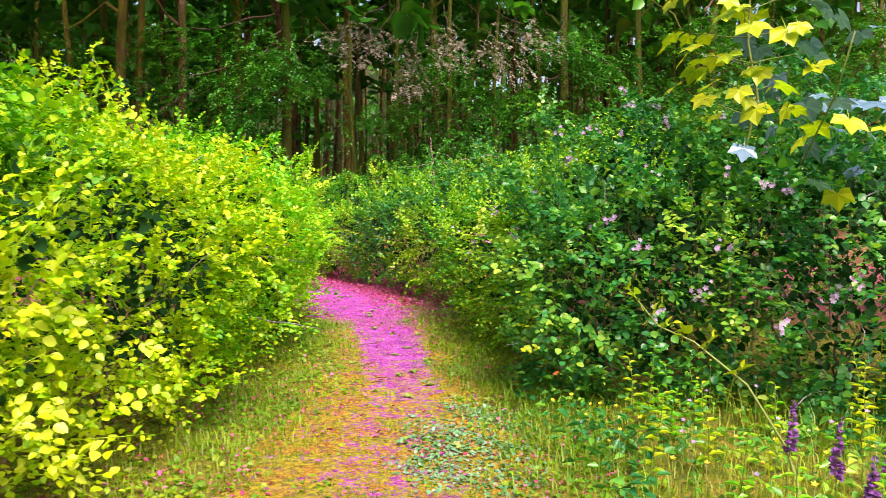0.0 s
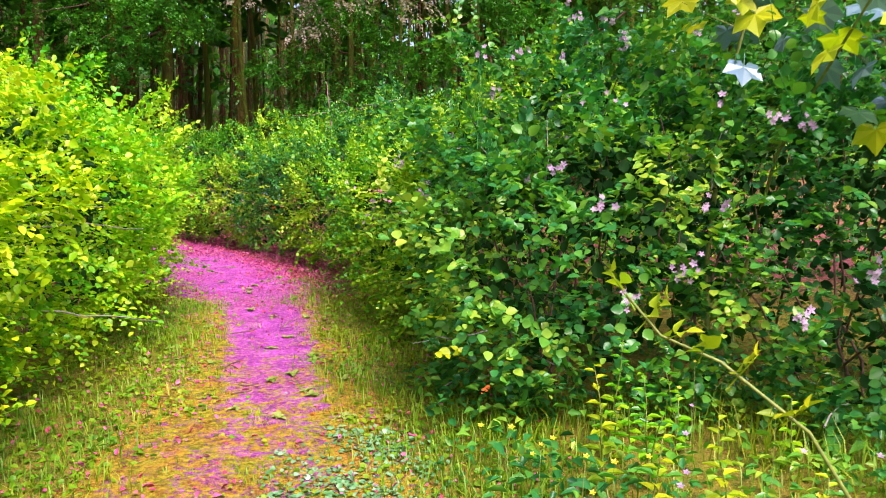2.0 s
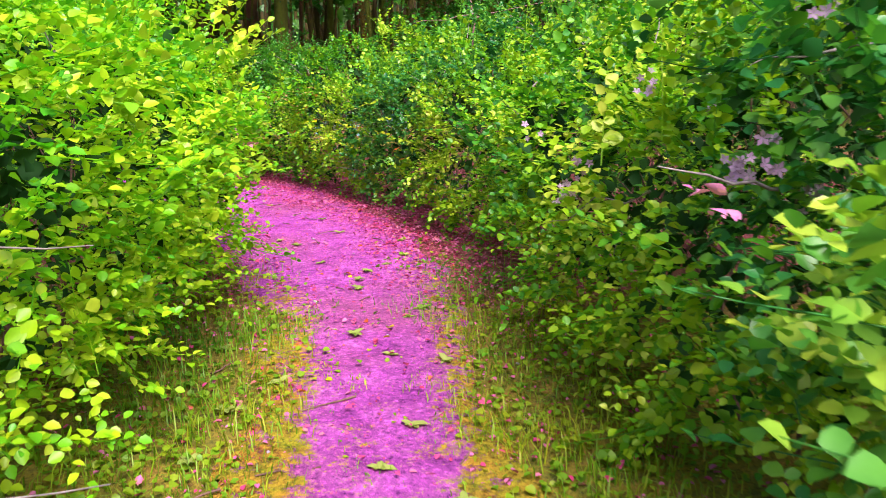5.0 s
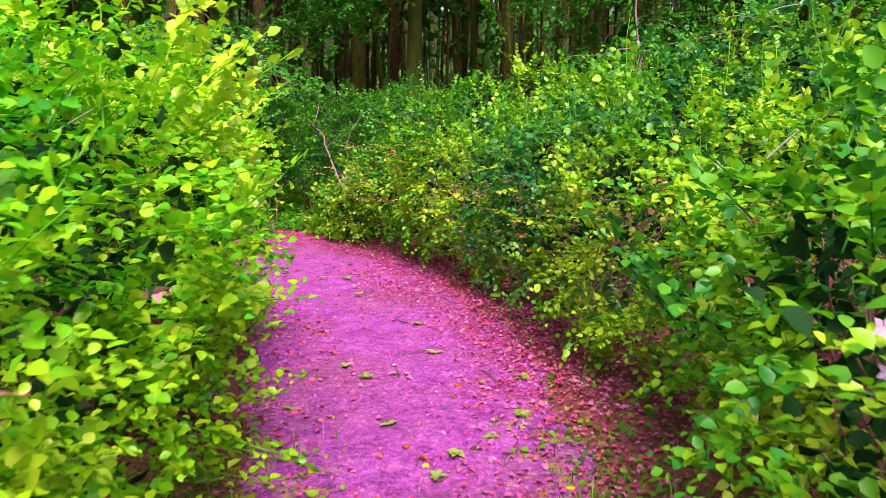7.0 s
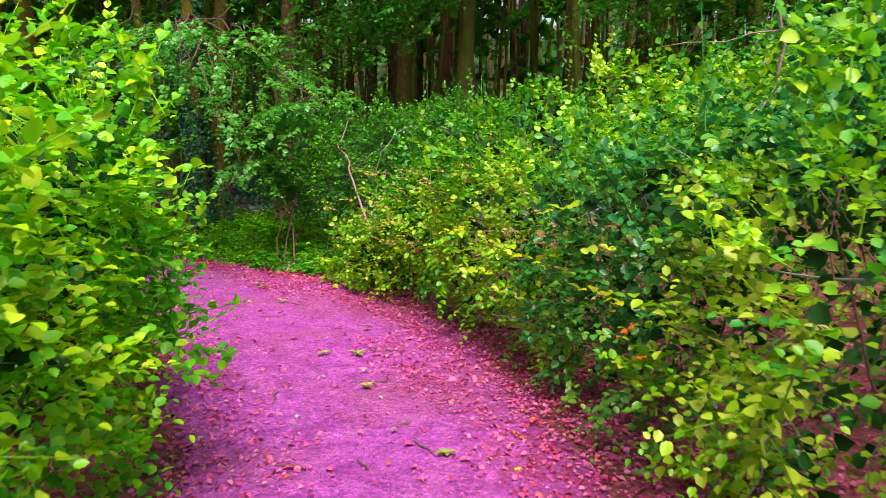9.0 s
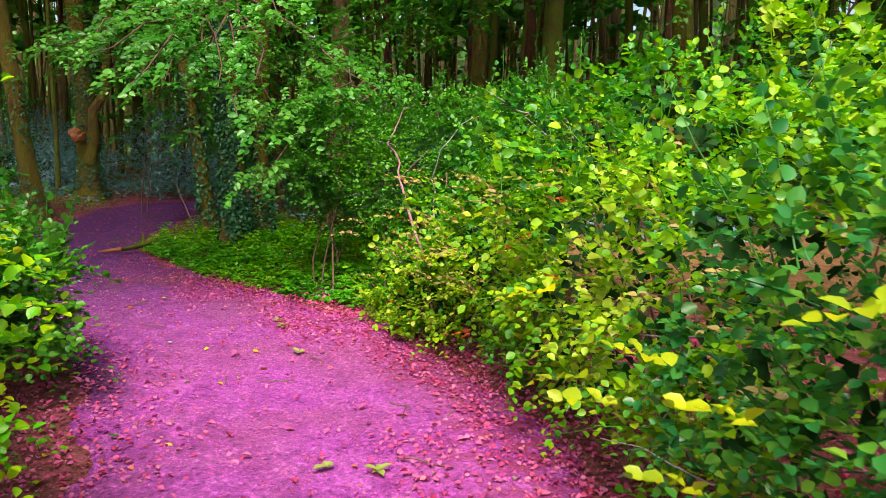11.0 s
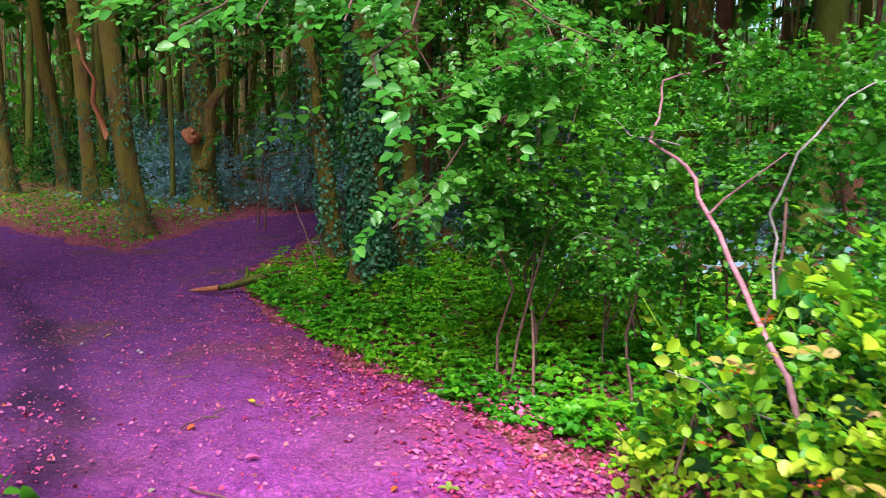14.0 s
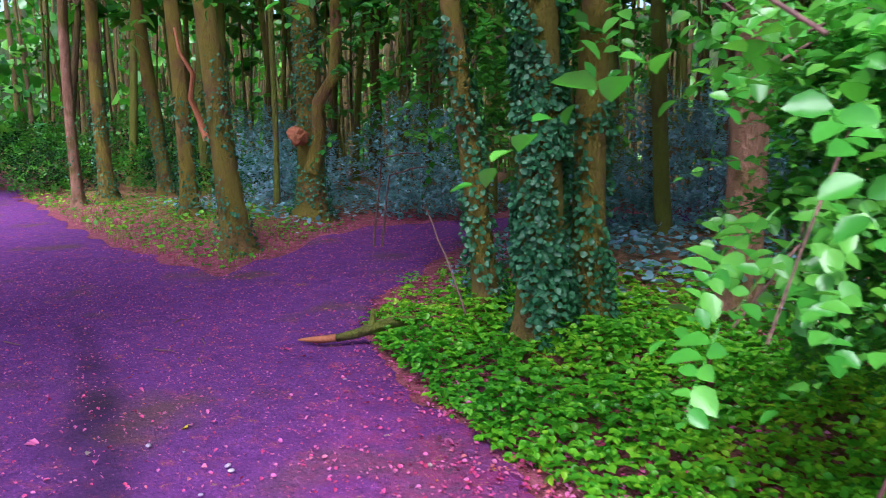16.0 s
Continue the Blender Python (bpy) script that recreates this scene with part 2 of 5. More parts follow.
# ---- the lie of the land ----
# the trodden path: middle line and half width, and the fork that turns off between the trees
MAIN = [(-0.3, -6, 1.0), (-0.3, 2, 0.95), (-0.35, 4.6, 0.85), (-0.42, 6.4, 0.6), (-0.6, 7.8, 0.52), (-0.9, 9.6, 0.58), (-1.4, 11.1, 0.75), (-2.15, 12.9, 0.95), (-3.7, 15.1, 1.1),
        (-5.7, 16.55, 1.15), (-8.3, 17.35, 1.3), (-12, 18.75, 1.75), (-17, 19.4, 1.5), (-28, 22.0, 1.5), (-55, 33, 1.5)]
FORK = [(-11.6, 19.6, 1.2), (-12.5, 21.6, 1.05), (-13.6, 24.3, 1.15), (-13.2, 27, 1.1), (-10.5, 30.5, 1.1), (-5, 35, 1.1)]


def smooth(a, b, v):
    v = np.clip((v - a) / (b - a), 0, 1)
    return v * v * (3 - 2 * v)


def wobble(x, y, s, k=0.0):
    """Cheap, even noise in the plane, about -1 to 1."""
    return (np.sin(x * 1.7 * s + 1.3 * np.sin(y * 1.1 * s + k) + k) + np.sin(y * 2.3 * s + 1.7 * np.sin(x * 0.9 * s - k) + 2 * k)
            + np.sin((x + y) * 3.1 * s + 3 * k)) / 3


def beside(x, y, line):
    """Metres outside the edge of a path, negative on it; and the place across it, -1 left to 1 right."""
    best, across = np.full(np.shape(x), 1e9), np.zeros(np.shape(x))
    for (ax, ay, ar), (bx, by, br) in zip(line, line[1:]):
        dx, dy = bx - ax, by - ay
        t = np.clip(((x - ax) * dx + (y - ay) * dy) / (dx * dx + dy * dy), 0, 1)
        d = np.hypot(x - ax - t * dx, y - ay - t * dy)
        r = ar + t * (br - ar)
        s = ((x - ax) * dy - (y - ay) * dx) / math.hypot(dx, dy) / r
        across = np.where(d - r < best, s, across)
        best = np.minimum(best, d - r)
    return best, across


def off_path(x, y):
    return np.minimum(beside(x, y, MAIN)[0], beside(x, y, FORK)[0])


def gz(x, y):
    """Height of the ground."""
    x, y = np.asarray(x, float), np.asarray(y, float)
    d = off_path(x, y)
    rise = 0.28 * smooth(19.2, 23.5, y)
    bank = (0.05 + 0.16 * smooth(16.5, 19, y)) * smooth(0.1, 1.6, d)
    return rise + bank + 0.015 * wobble(x, y, 2.2) * smooth(-0.5, 0.3, d) + 0.006 * wobble(x, y, 5, 1.0)


def height(x, y):
    return float(gz(x, y))


# ---- mesh tools ----
rng = np.random.default_rng(7)


def unit(v):
    return v / np.maximum(np.linalg.norm(v, axis=-1, keepdims=True), 1e-9)


def quads(name, co, idx, mat):
    """A mesh from arrays of corners and of fours."""
    me = bpy.data.meshes.new(name)
    me.vertices.add(len(co))
    me.vertices.foreach_set("co", np.asarray(co, np.float32).ravel())
    me.loops.add(idx.size)
    me.loops.foreach_set("vertex_index", np.asarray(idx, np.int32).ravel())
    me.polygons.add(len(idx))
    me.polygons.foreach_set("loop_start", np.arange(0, idx.size, 4, dtype=np.int32))
    me.update(calc_edges=True)
    me.validate()
    me.materials.append(mat)
    return me


OVAL = ((0.28, 0.46), (0.68, 0.44))
POINTED = ((0.30, 0.44), (0.62, 0.30))


def leaf_arrays(base, way, nrm, size, wide=0.78, shape=OVAL, fold=0.15, droop=0.12, fine=False):
    """Each leaf: two halves, folded along the midrib, the tip drooping; with a rounder outline where it is fine."""
    way = unit(way)
    side = unit(np.cross(way, nrm))
    up = np.cross(side, way)
    size = np.asarray(size)[:, None]
    n = len(base)
    if fine:
        st = ((0.16, 0.30), (0.45, 0.50), (0.79, 0.33)) if shape is OVAL else ((0.2, 0.36), (0.42, 0.46), (0.72, 0.26))
        rim = [[base + size * (way * q + side * sg * w * wide + up * (fold * w * 2 - droop * q * q)) for q, w in st] for sg in (-1, 1)]
        co = np.stack([base, base + size * (way * 0.5 - up * droop * 0.25), base + size * (way - up * droop), *rim[0], *rim[1]], 1)
        k = np.arange(n)[:, None] * 9
        idx = np.concatenate([k + [0, 1, 4, 3], k + [1, 2, 5, 4], k + [0, 6, 7, 1], k + [1, 7, 8, 2]], 1).reshape(-1, 4)
        return co.reshape(-1, 3), idx
    (a, wa), (b, wb) = shape
    co = np.stack([
        base,
        base + size * (way * a - side * wa * wide + up * fold),
        base + size * (way * b - side * wb * wide + up * (fold - droop * 0.4)),
        base + size * (way - up * droop),
        base + size * (way * b + side * wb * wide + up * (fold - droop * 0.4)),
        base + size * (way * a + side * wa * wide + up * fold)], 1)
    k = np.arange(n)[:, None] * 6
    idx = np.concatenate([k + [0, 3, 2, 1], k + [0, 5, 4, 3]], 1).reshape(-1, 4)
    return co.reshape(-1, 3), idx


def spray_arrays(anchor, way, length, leaves, size, wide=0.78, flat=0.8, shape=OVAL, jitter=0.3, fine=False):
    """Twigs with leaves in two rows and one at the tip."""
    m = len(anchor)
    way = unit(way)
    up = np.array([0, 0, 1.0])
    side = unit(np.cross(way, up) + rng.normal(0, 0.25, (m, 3)))
    t = (np.arange(leaves) + 0.7) / leaves
    sag = 0.25 * length[:, None] * t[None] ** 2
    pos = anchor[:, None] + way[:, None] * (length[:, None] * t[None])[..., None] - up * sag[..., None]
    sign = np.where(np.arange(leaves) % 2 == 0, 1.0, -1.0)[None, :, None]
    d = way[:, None] * 0.55 + side[:, None] * sign * 0.85
    d[:, -1] = way
    d = d + rng.normal(0, jitter, d.shape)
    nrm = up * flat + way[:, None] * 0.25 + rng.normal(0, jitter * 1.1, d.shape)
    s = size * rng.uniform(0.65, 1.2, (m, leaves)) * (1.08 - 0.4 * t[None] ** 2)
    return leaf_arrays(pos.reshape(-1, 3), d.reshape(-1, 3), nrm.reshape(-1, 3), s.ravel(), wide, shape, fine=fine)


def part(name, data, parent, label="", kind=""):
    ob = new(name, data)
    ob.parent = parent
    return tagged(ob, label=label, kind=kind)


def thing(name, x, y, z, label, category, group="", kind=""):
    e = new(name)
    e.empty_display_size = 0.2
    e.location = (x, y, z)
    return tagged(e, label, category, group, kind)


def local(co, e):
    return np.asarray(co) - np.array(e.location)


def tube(points, radii, sides=8, rough=0.0, seed=0):
    """A tapered limb along points, as arrays; closed at the end."""
    pts = np.asarray(points, float)
    r = np.asarray(radii, float)
    tan = unit(np.gradient(pts, axis=0))
    ref = np.where(np.abs(tan[:, 2:3]) > 0.9, np.array([[1.0, 0, 0]]), np.array([[0, 0, 1.0]]))
    u = unit(np.cross(tan, ref))
    for i in range(1, len(u)):
        u[i] = u[i] - tan[i] * (u[i] @ tan[i])
        u[i] = u[i] if u[i] @ u[i - 1] > 0 else -u[i]
    u = unit(u)
    v = np.cross(tan, u)
    a = np.arange(sides) / sides * 2 * math.pi
    rr = r[:, None] * np.ones(sides)
    if rough:
        lr = np.random.default_rng(seed)
        rr = rr * (1 + rough * lr.normal(0, 1, rr.shape) + rough * 1.5 * np.sin(a * 3 + seed)[None])
    co = pts[:, None] + rr[..., None] * (np.cos(a)[None, :, None] * u[:, None] + np.sin(a)[None, :, None] * v[:, None])
    n = len(pts)
    i, j = np.meshgrid(np.arange(n - 1), np.arange(sides), indexing="ij")
    k = (j + 1) % sides
    idx = np.stack([i * sides + j, i * sides + k, (i + 1) * sides + k, (i + 1) * sides + j], -1).reshape(-1, 4)
    caps = []
    for ring in (0, n - 1):
        o = ring * sides
        for q in range(0, sides - 2, 2):
            caps.append([o, o + q + 1, o + q + 2, o + (q + 3) % sides] if q + 3 <= sides else [o, o + q + 1, o + q + 2, o])
    caps = [c for c in caps if len(set(c)) == 4]
    if caps:
        idx = np.concatenate([idx, np.array(caps)])
    return co.reshape(-1, 3), idx


def joined(parts):
    cos, ids, k = [], [], 0
    for c, i in parts:
        cos.append(c)
        ids.append(i + k)
        k += len(c)
    return np.concatenate(cos), np.concatenate(ids)


def bent(a, b, n=6, sway=0.06, seed=0):
    """Points from a to b along a slightly crooked line."""
    lr = np.random.default_rng(seed)
    a, b = np.array(a, float), np.array(b, float)
    t = np.linspace(0, 1, n)[:, None]
    off = lr.normal(0, sway * np.linalg.norm(b - a) / 2, (n, 3)) * np.sin(t * math.pi)
    return a + (b - a) * t + off


# ---- ground and path ----
def grid_mesh(xs, ys, mat, zf, attrs):
    X, Y = np.meshgrid(xs, ys)
    x, y = X.ravel(), Y.ravel()
    co = np.stack([x, y, zf(x, y)], 1)
    nx, ny = len(xs), len(ys)
    i, j = np.meshgrid(np.arange(nx - 1), np.arange(ny - 1))
    k = (j * nx + i).ravel()
    idx = np.stack([k, k + 1, k + nx + 1, k + nx], 1)
    return x, y, co, idx


def spread(lo, a, b, hi, step, grow=1.35):
    xs = list(np.arange(a, b + step / 2, step))
    d = step
    while xs[-1] < hi:
        d *= grow
        xs.append(xs[-1] + d)
    d = step
    while xs[0] > lo:
        d *= grow
        xs.insert(0, xs[0] - d)
    return np.array(xs)


def add_attr(me, name, values):
    at = me.attributes.new(name, "FLOAT", "POINT")
    at.data.foreach_set("value", np.asarray(values, np.float32))


def grassy_at(x, y):
    return np.clip(smooth(11.5, 8.5, y) + 0.5 * smooth(17.5, 19, y) * smooth(0.6, 1.5, off_path(x, y)), 0, 1)


xs, ys = spread(-160, -20, 5, 160, 0.2), spread(-120, -2, 27, 180, 0.2)
gx, gy, gco, gidx = grid_mesh(xs, ys, M_GROUND, lambda x, y: gz(x, y) - 0.05 * smooth(0.05, -0.3, off_path(x, y)), ())
gme = quads("ground", gco, gidx, M_GROUND)
gme.polygons.foreach_set("use_smooth", np.ones(len(gidx), bool))
add_attr(gme, "grassy", grassy_at(gx, gy))
tagged(new("ground", gme), "leaf-strewn woodland soil with grass and moss", "ground", kind="structure")

px, py, pco, pidx = grid_mesh(np.arange(-32, 3, 0.08), np.arange(-4, 33, 0.08), M_PATH, lambda x, y: gz(x, y), ())
dm, am = beside(px, py, MAIN)
d_edge = np.minimum(dm, beside(px, py, FORK)[0]) + 0.16 * wobble(px, py, 2.0, 0.7) + 0.03 * wobble(px, py, 5.5, 2.0)
pco[:, 2] += 0.004 - 0.03 * smooth(-0.06, 0.1, d_edge) - 0.02 * smooth(-0.3, -1.0, d_edge) + 0.012
keep_v = d_edge < 0.12
pidx = pidx[keep_v[pidx].all(1)]
used = np.unique(pidx)
remap = np.full(len(pco), -1)
remap[used] = np.arange(len(used))
pme = quads("path", pco[used], remap[pidx], M_PATH)
pme.polygons.foreach_set("use_smooth", np.ones(len(pidx), bool))
add_attr(pme, "mossy", np.clip(smooth(9.5, 5.0, py) * 0.8 + smooth(0.45, 0.85, am) * smooth(12.5, 9.5, py) * 0.7 + smooth(-0.3, -0.75, am) * smooth(11.5, 9.0, py) * 0.85, 0, 1)[used])
# dark band along the left part of the path, with an uneven edge
dark_band = smooth(0.12, -0.1, beside(px, py, [(-5.0, 14.75, 0.1), (-5.7, 15.2, 0.16), (-7.0, 16.03, 0.17), (-8.5, 16.87, 0.18), (-10.0, 17.6, 0.15), (-11.2, 18.1, 0.08), (-12.3, 18.5, 0.02)])[0] + 0.08 * wobble(px, py, 2.4))
add_attr(pme, "littered", (smooth(0.1, 0.95, am + 0.4 * wobble(px, py, 1.9, 5.0)) * smooth(10.5, 12.5, py) * smooth(-10, -6.5, px))[used])
# painted wood shade deepens towards -x, where the trees begin
add_attr(pme, "wood_shade", (smooth(-4.5, -9.5, px) * 0.92)[used])
add_attr(pme, "dark_band", (dark_band * (0.65 + 0.35 * wobble(px, py, 3)))[used])
tagged(new("path", pme), "trodden purple-tinted earth and gravel footpath", "path", kind="structure")


# ---- shrubs ----
def inside(p, lobes, k=0.9):
    hit = np.zeros(len(p), bool)
    for c, r in lobes:
        hit |= (((p - np.array(c)) / (np.array(r) * k)) ** 2).sum(1) < 1
    return hit


def clumps(p):
    """Tufts of leaves and the gaps between them, a foot or so across, about -1 to 1."""
    x, y, z = p[:, 0] * 9, p[:, 1] * 9, p[:, 2] * 11
    return (np.sin(x + 2.1 * np.sin(z * 0.7 + y * 0.5)) * np.sin(y + 1.7 * np.sin(x * 0.6)) + np.sin(z + 1.9 * np.sin(x * 0.5 - y * 0.7)) * 0.8 + 0.5 * np.sin(x * 1.9 + y * 1.3 - z * 1.7)) / 2.3


def surface(lobes, density, others=(), low=0.12, lump=0.2, face=None, back=0.3, gaps=True):
    """Points strewn over the outside of overlapping lobes, and the way out of the bush at each."""
    out, way = [], []
    for c, r in lobes:
        c, r = np.array(c, float), np.array(r, float)
        n = int(density * 4 * math.pi * ((r[0] * r[1]) ** 1.6 / 3 + (r[0] * r[2]) ** 1.6 / 3 + (r[1] * r[2]) ** 1.6 / 3) ** (1 / 1.6))
        u = unit(rng.normal(0, 1, (n, 3)))
        bump = 1 + lump * (np.sin(u[:, 0] * 5 + c[0] * 3) * np.sin(u[:, 1] * 5 + c[1] * 2) + 0.7 * np.sin(u[:, 2] * 7 + c[0] + u[:, 0] * 9)) + rng.normal(0, 0.075, n)
        p = c + u * r * bump[:, None]
        nr = unit(u / r)
        tuft = clumps(p)
        p = p + nr * (0.085 * tuft)[:, None]
        ok = (p[:, 2] > gz(p[:, 0], p[:, 1]) + low) & (rng.random(n) < np.clip(0.75 + (1.3 if gaps else 0.7) * tuft, 0.12, 1))
        if face is not None:
            ok &= (nr @ np.array(face) > -0.25) | (rng.random(n) < back)
        p, nr = p[ok], nr[ok]
        ok = ~inside(p, [l for l in list(lobes) + list(others) if not np.allclose(l[0], c, atol=1e-6)], 0.88)
        out.append(p[ok])
        way.append(nr[ok])
    return np.concatenate(out), np.concatenate(way)


def twig_template(name, mat, leaves, size, length, wide, shape=OVAL, stem=True):
    co, idx = spray_arrays(np.zeros((1, 3)), np.array([[0, 1.0, 0.12]]), np.array([length]), leaves, size, wide, 0.9, shape, fine=True)
    st, si = tube(bent((0, -0.06, 0), (0, length, 0.12 * length - 0.2 * length), 4, 0.04), [0.003, 0.0025, 0.002, 0.001], 4)
    if stem:
        co, idx = joined([(co, idx), (st, si)])
    return quads(name, co, idx, mat)


TWIGS, SHRUBS = {}, []


def twigs_of(mat, leaves, size, length, wide, shape=OVAL):
    key = (mat.name, leaves, size)
    if key not in TWIGS:
        TWIGS[key] = [twig_template("leafy_twig", mat, leaves, size, length * k, wide, shape) for k in (0.8, 1.0, 1.15, 1.35)]
    return TWIGS[key]


def aim(p, d, roll=0.0, s=1.0):
    q = Vector(d).to_track_quat("Y", "Z")
    return Matrix.LocRotScale(Vector(p), q @ Euler((0, roll, 0)).to_quaternion(), (s, s, s))


def shrub(name, lobes, mat, label, size=0.045, density=170, length=0.24, leaves=10, wide=0.8, face=(-0.5, -0.8, 0.3), others=(), pieces=60,
          low=0.12, stem_mat=None, group="", shape=OVAL, back=0.3, whips=10, inner=M_GAP_SHADE, shoots=0.22, fine=False, gaps=True, thick=1.45):
    size, density = size * 0.92, density * thick
    c0 = np.mean([l[0] for l in lobes], axis=0)
    base = (c0[0], c0[1], height(c0[0], c0[1]))
    e = thing(name, *base, label, "shrub", group)
    # stems from the base into the lobes
    stems = []
    for li, (c, r) in enumerate(lobes):
        for k in range(5):
            foot = (c[0] + rng.uniform(-0.25, 0.25), c[1] + rng.uniform(-0.25, 0.25))
            top = np.array(c) + unit(rng.normal(0, 1, 3) + (0, 0, 0.8)) * np.array(r) * 0.85
            stems.append(tube(bent((*foot, height(*foot) - 0.03), top, 6, 0.06, li * 9 + k), np.linspace(0.011, 0.003, 6), 5))
    for co, idx in stems:
        part("stem", quads("stem", local(co, e), idx, stem_mat or M_TWIG), e, "thin grey-brown woody stem")
    # leaves deep inside, seen through the gaps; by default shade is painted into them
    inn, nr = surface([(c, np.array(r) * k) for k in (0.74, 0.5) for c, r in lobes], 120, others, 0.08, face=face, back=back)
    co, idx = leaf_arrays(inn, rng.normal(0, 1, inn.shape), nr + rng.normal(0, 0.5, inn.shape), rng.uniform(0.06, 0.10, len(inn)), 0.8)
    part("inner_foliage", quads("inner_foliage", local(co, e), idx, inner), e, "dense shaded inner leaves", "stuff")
    # the outer leaves, on twigs
    p, nr = surface(lobes, density, others, low, face=face, back=back, gaps=gaps)
    d = unit(nr * 0.8 + rng.normal(0, 0.5, p.shape) + (0, 0, 0.28))
    ln = length * rng.uniform(0.6, 1.35, len(p))
    long = rng.random(len(p)) < 0.10
    ln[long] *= 1.9
    tip = p + d * ln[:, None] * 0.7
    clear = off_path(tip[:, 0], tip[:, 1]) > -0.26
    p, nr, d, ln = p[clear], nr[clear], d[clear], ln[clear]
    co, idx = spray_arrays(p - d * ln[:, None] * 0.5, d, ln, leaves, size, wide, 0.95, shape, 0.28, fine)
    part("foliage", quads("foliage", local(co, e), idx, mat), e, "", "stuff")
    # upright young shoots that stand over the outline
    top = p[(nr[:, 2] > 0.55)]
    n = min(int(len(top) * 0.012 + whips), len(top), 60)
    if n:
        pick = top[rng.choice(len(top), n, replace=False)]
        way = unit(rng.normal(0, 0.28, pick.shape) + (0, 0, 1))
        meshes = twigs_of(mat, 12, size * 0.9, shoots * 1.6, wide, shape)
        for q, w in zip(pick, way):
            ob = part("young_shoot", meshes[int(rng.integers(4))], e, "upright young leafy shoot")
            ob.matrix_local = aim(q - np.array(base) - w * 0.08, w, rng.uniform(-3, 3), rng.uniform(0.8, 1.4))
    # twigs that reach out nearest to the path
    near = off_path(p[:, 0], p[:, 1])
    order = np.argsort(near)[: max(pieces * 4, 1)]
    if pieces and len(order):
        pick = rng.choice(order, min(pieces, len(order)), replace=False)
        meshes = twigs_of(mat, leaves + 1, size * 1.08, length * 1.15, wide, shape)
        for i in pick:
            ob = part("leafy_twig", meshes[int(rng.integers(4))], e)
            ob.matrix_local = aim(p[i] - np.array(base) - d[i] * 0.1, d[i], rng.uniform(-0.6, 0.6), rng.uniform(0.8, 1.25))
    # bare twig ends
    if whips:
        pick = rng.choice(len(p), whips, replace=False)
        for i in pick:
            co, idx = tube(bent(p[i] - d[i] * 0.3, p[i] + d[i] * rng.uniform(0.1, 0.3) + (0, 0, -0.04), 5, 0.1, int(i)), np.linspace(0.005, 0.0015, 5), 4)
            part("bare_twig", quads("bare_twig", local(co, e), idx, M_GREYDEAD), e, "bare pale twig end")
    SHRUBS.append(e)
    return e, p, nr


def row_lobes(line, r, top, seed, step=0.9, inward=(0, 0), jitter=0.18):
    """Lobes set in a row along a line of ground points."""
    lr = np.random.default_rng(seed)
    out = []
    pts = np.array(line, float)
    seg = np.linalg.norm(np.diff(pts, axis=0), axis=1)
    s = np.concatenate([[0], np.cumsum(seg)])
    for k in np.arange(0, s[-1] + 0.01, step):
        x, y = np.interp(k, s, pts[:, 0]), np.interp(k, s, pts[:, 1])
        x, y = x + inward[0] + lr.uniform(-jitter, jitter), y + inward[1] + lr.uniform(-jitter, jitter)
        h = top + lr.uniform(-0.18, 0.18)
        rr = r * lr.uniform(0.88, 1.15)
        out.append(((x, y, height(x, y) + h * 0.52), (rr, rr, h * 0.5)))
    return out


LEFT = {
    "a": [((-3.3, 2.3, 0.95), (1.25, 1.1, 1.05)), ((-2.65, 3.6, 1.0), (0.85, 0.9, 1.0)), ((-3.4, 4.2, 1.35), (1.0, 1.0, 1.0))],
    "b": [((-2.35, 5.0, 0.98), (0.85, 0.9, 0.98)), ((-2.5, 6.3, 0.95), (0.95, 0.85, 0.95)), ((-3.3, 5.7, 1.4), (1.1, 1.2, 0.95))],
    "c": [((-2.35, 7.4, 1.0), (0.95, 0.85, 0.95)), ((-3.2, 7.8, 1.25), (1.1, 1.1, 0.95)), ((-2.45, 8.5, 0.98), (0.85, 0.8, 0.9))],
    "d": [((-2.5, 9.5, 1.0), (0.85, 0.8, 0.92)), ((-3.4, 9.8, 1.2), (1.1, 1.1, 0.95)), ((-3.05, 10.7, 0.95), (0.85, 0.8, 0.9))],
    "e": [((-3.6, 11.7, 0.95), (0.95, 0.85, 0.9)), ((-4.4, 12.6, 0.95), (0.95, 0.9, 0.85)), ((-4.5, 11.4, 1.15), (1.0, 1.1, 0.95))],
}
FIELD_EDGE = [(0.75, 9.6), (0.55, 11.2), (-0.3, 12.7), (-0.95, 13.9), (-1.7, 14.9), (-2.7, 15.9), (-3.7, 16.8)]
all_left = [l for k in LEFT for l in LEFT[k]]
for k, (mat, lab, size, dens) in {
        "a": (M_BRIGHT, "bright yellow-green rounded shrub with small oval leaves", 0.058, 95),
        "b": (M_BRIGHT, "bright yellow-green shrub arching over the path edge", 0.054, 105),
        "c": (M_LIME, "yellow-green snowberry-like shrub leaning over the path", 0.054, 105),
        "d": (M_LIME, "sunlit green shrub with small pink buds", 0.054, 100),
        "e": (M_LIME, "green shrub at the bend of the path", 0.056, 95)}.items():
    shrub("shrub", LEFT[k], mat, lab, size, dens, face=(0.8, -0.5, 0.35), others=[l for q in LEFT if q != k for l in LEFT[q]], pieces=90,
          group="shrubs beside the path", back=0.15, fine=True, gaps=False)



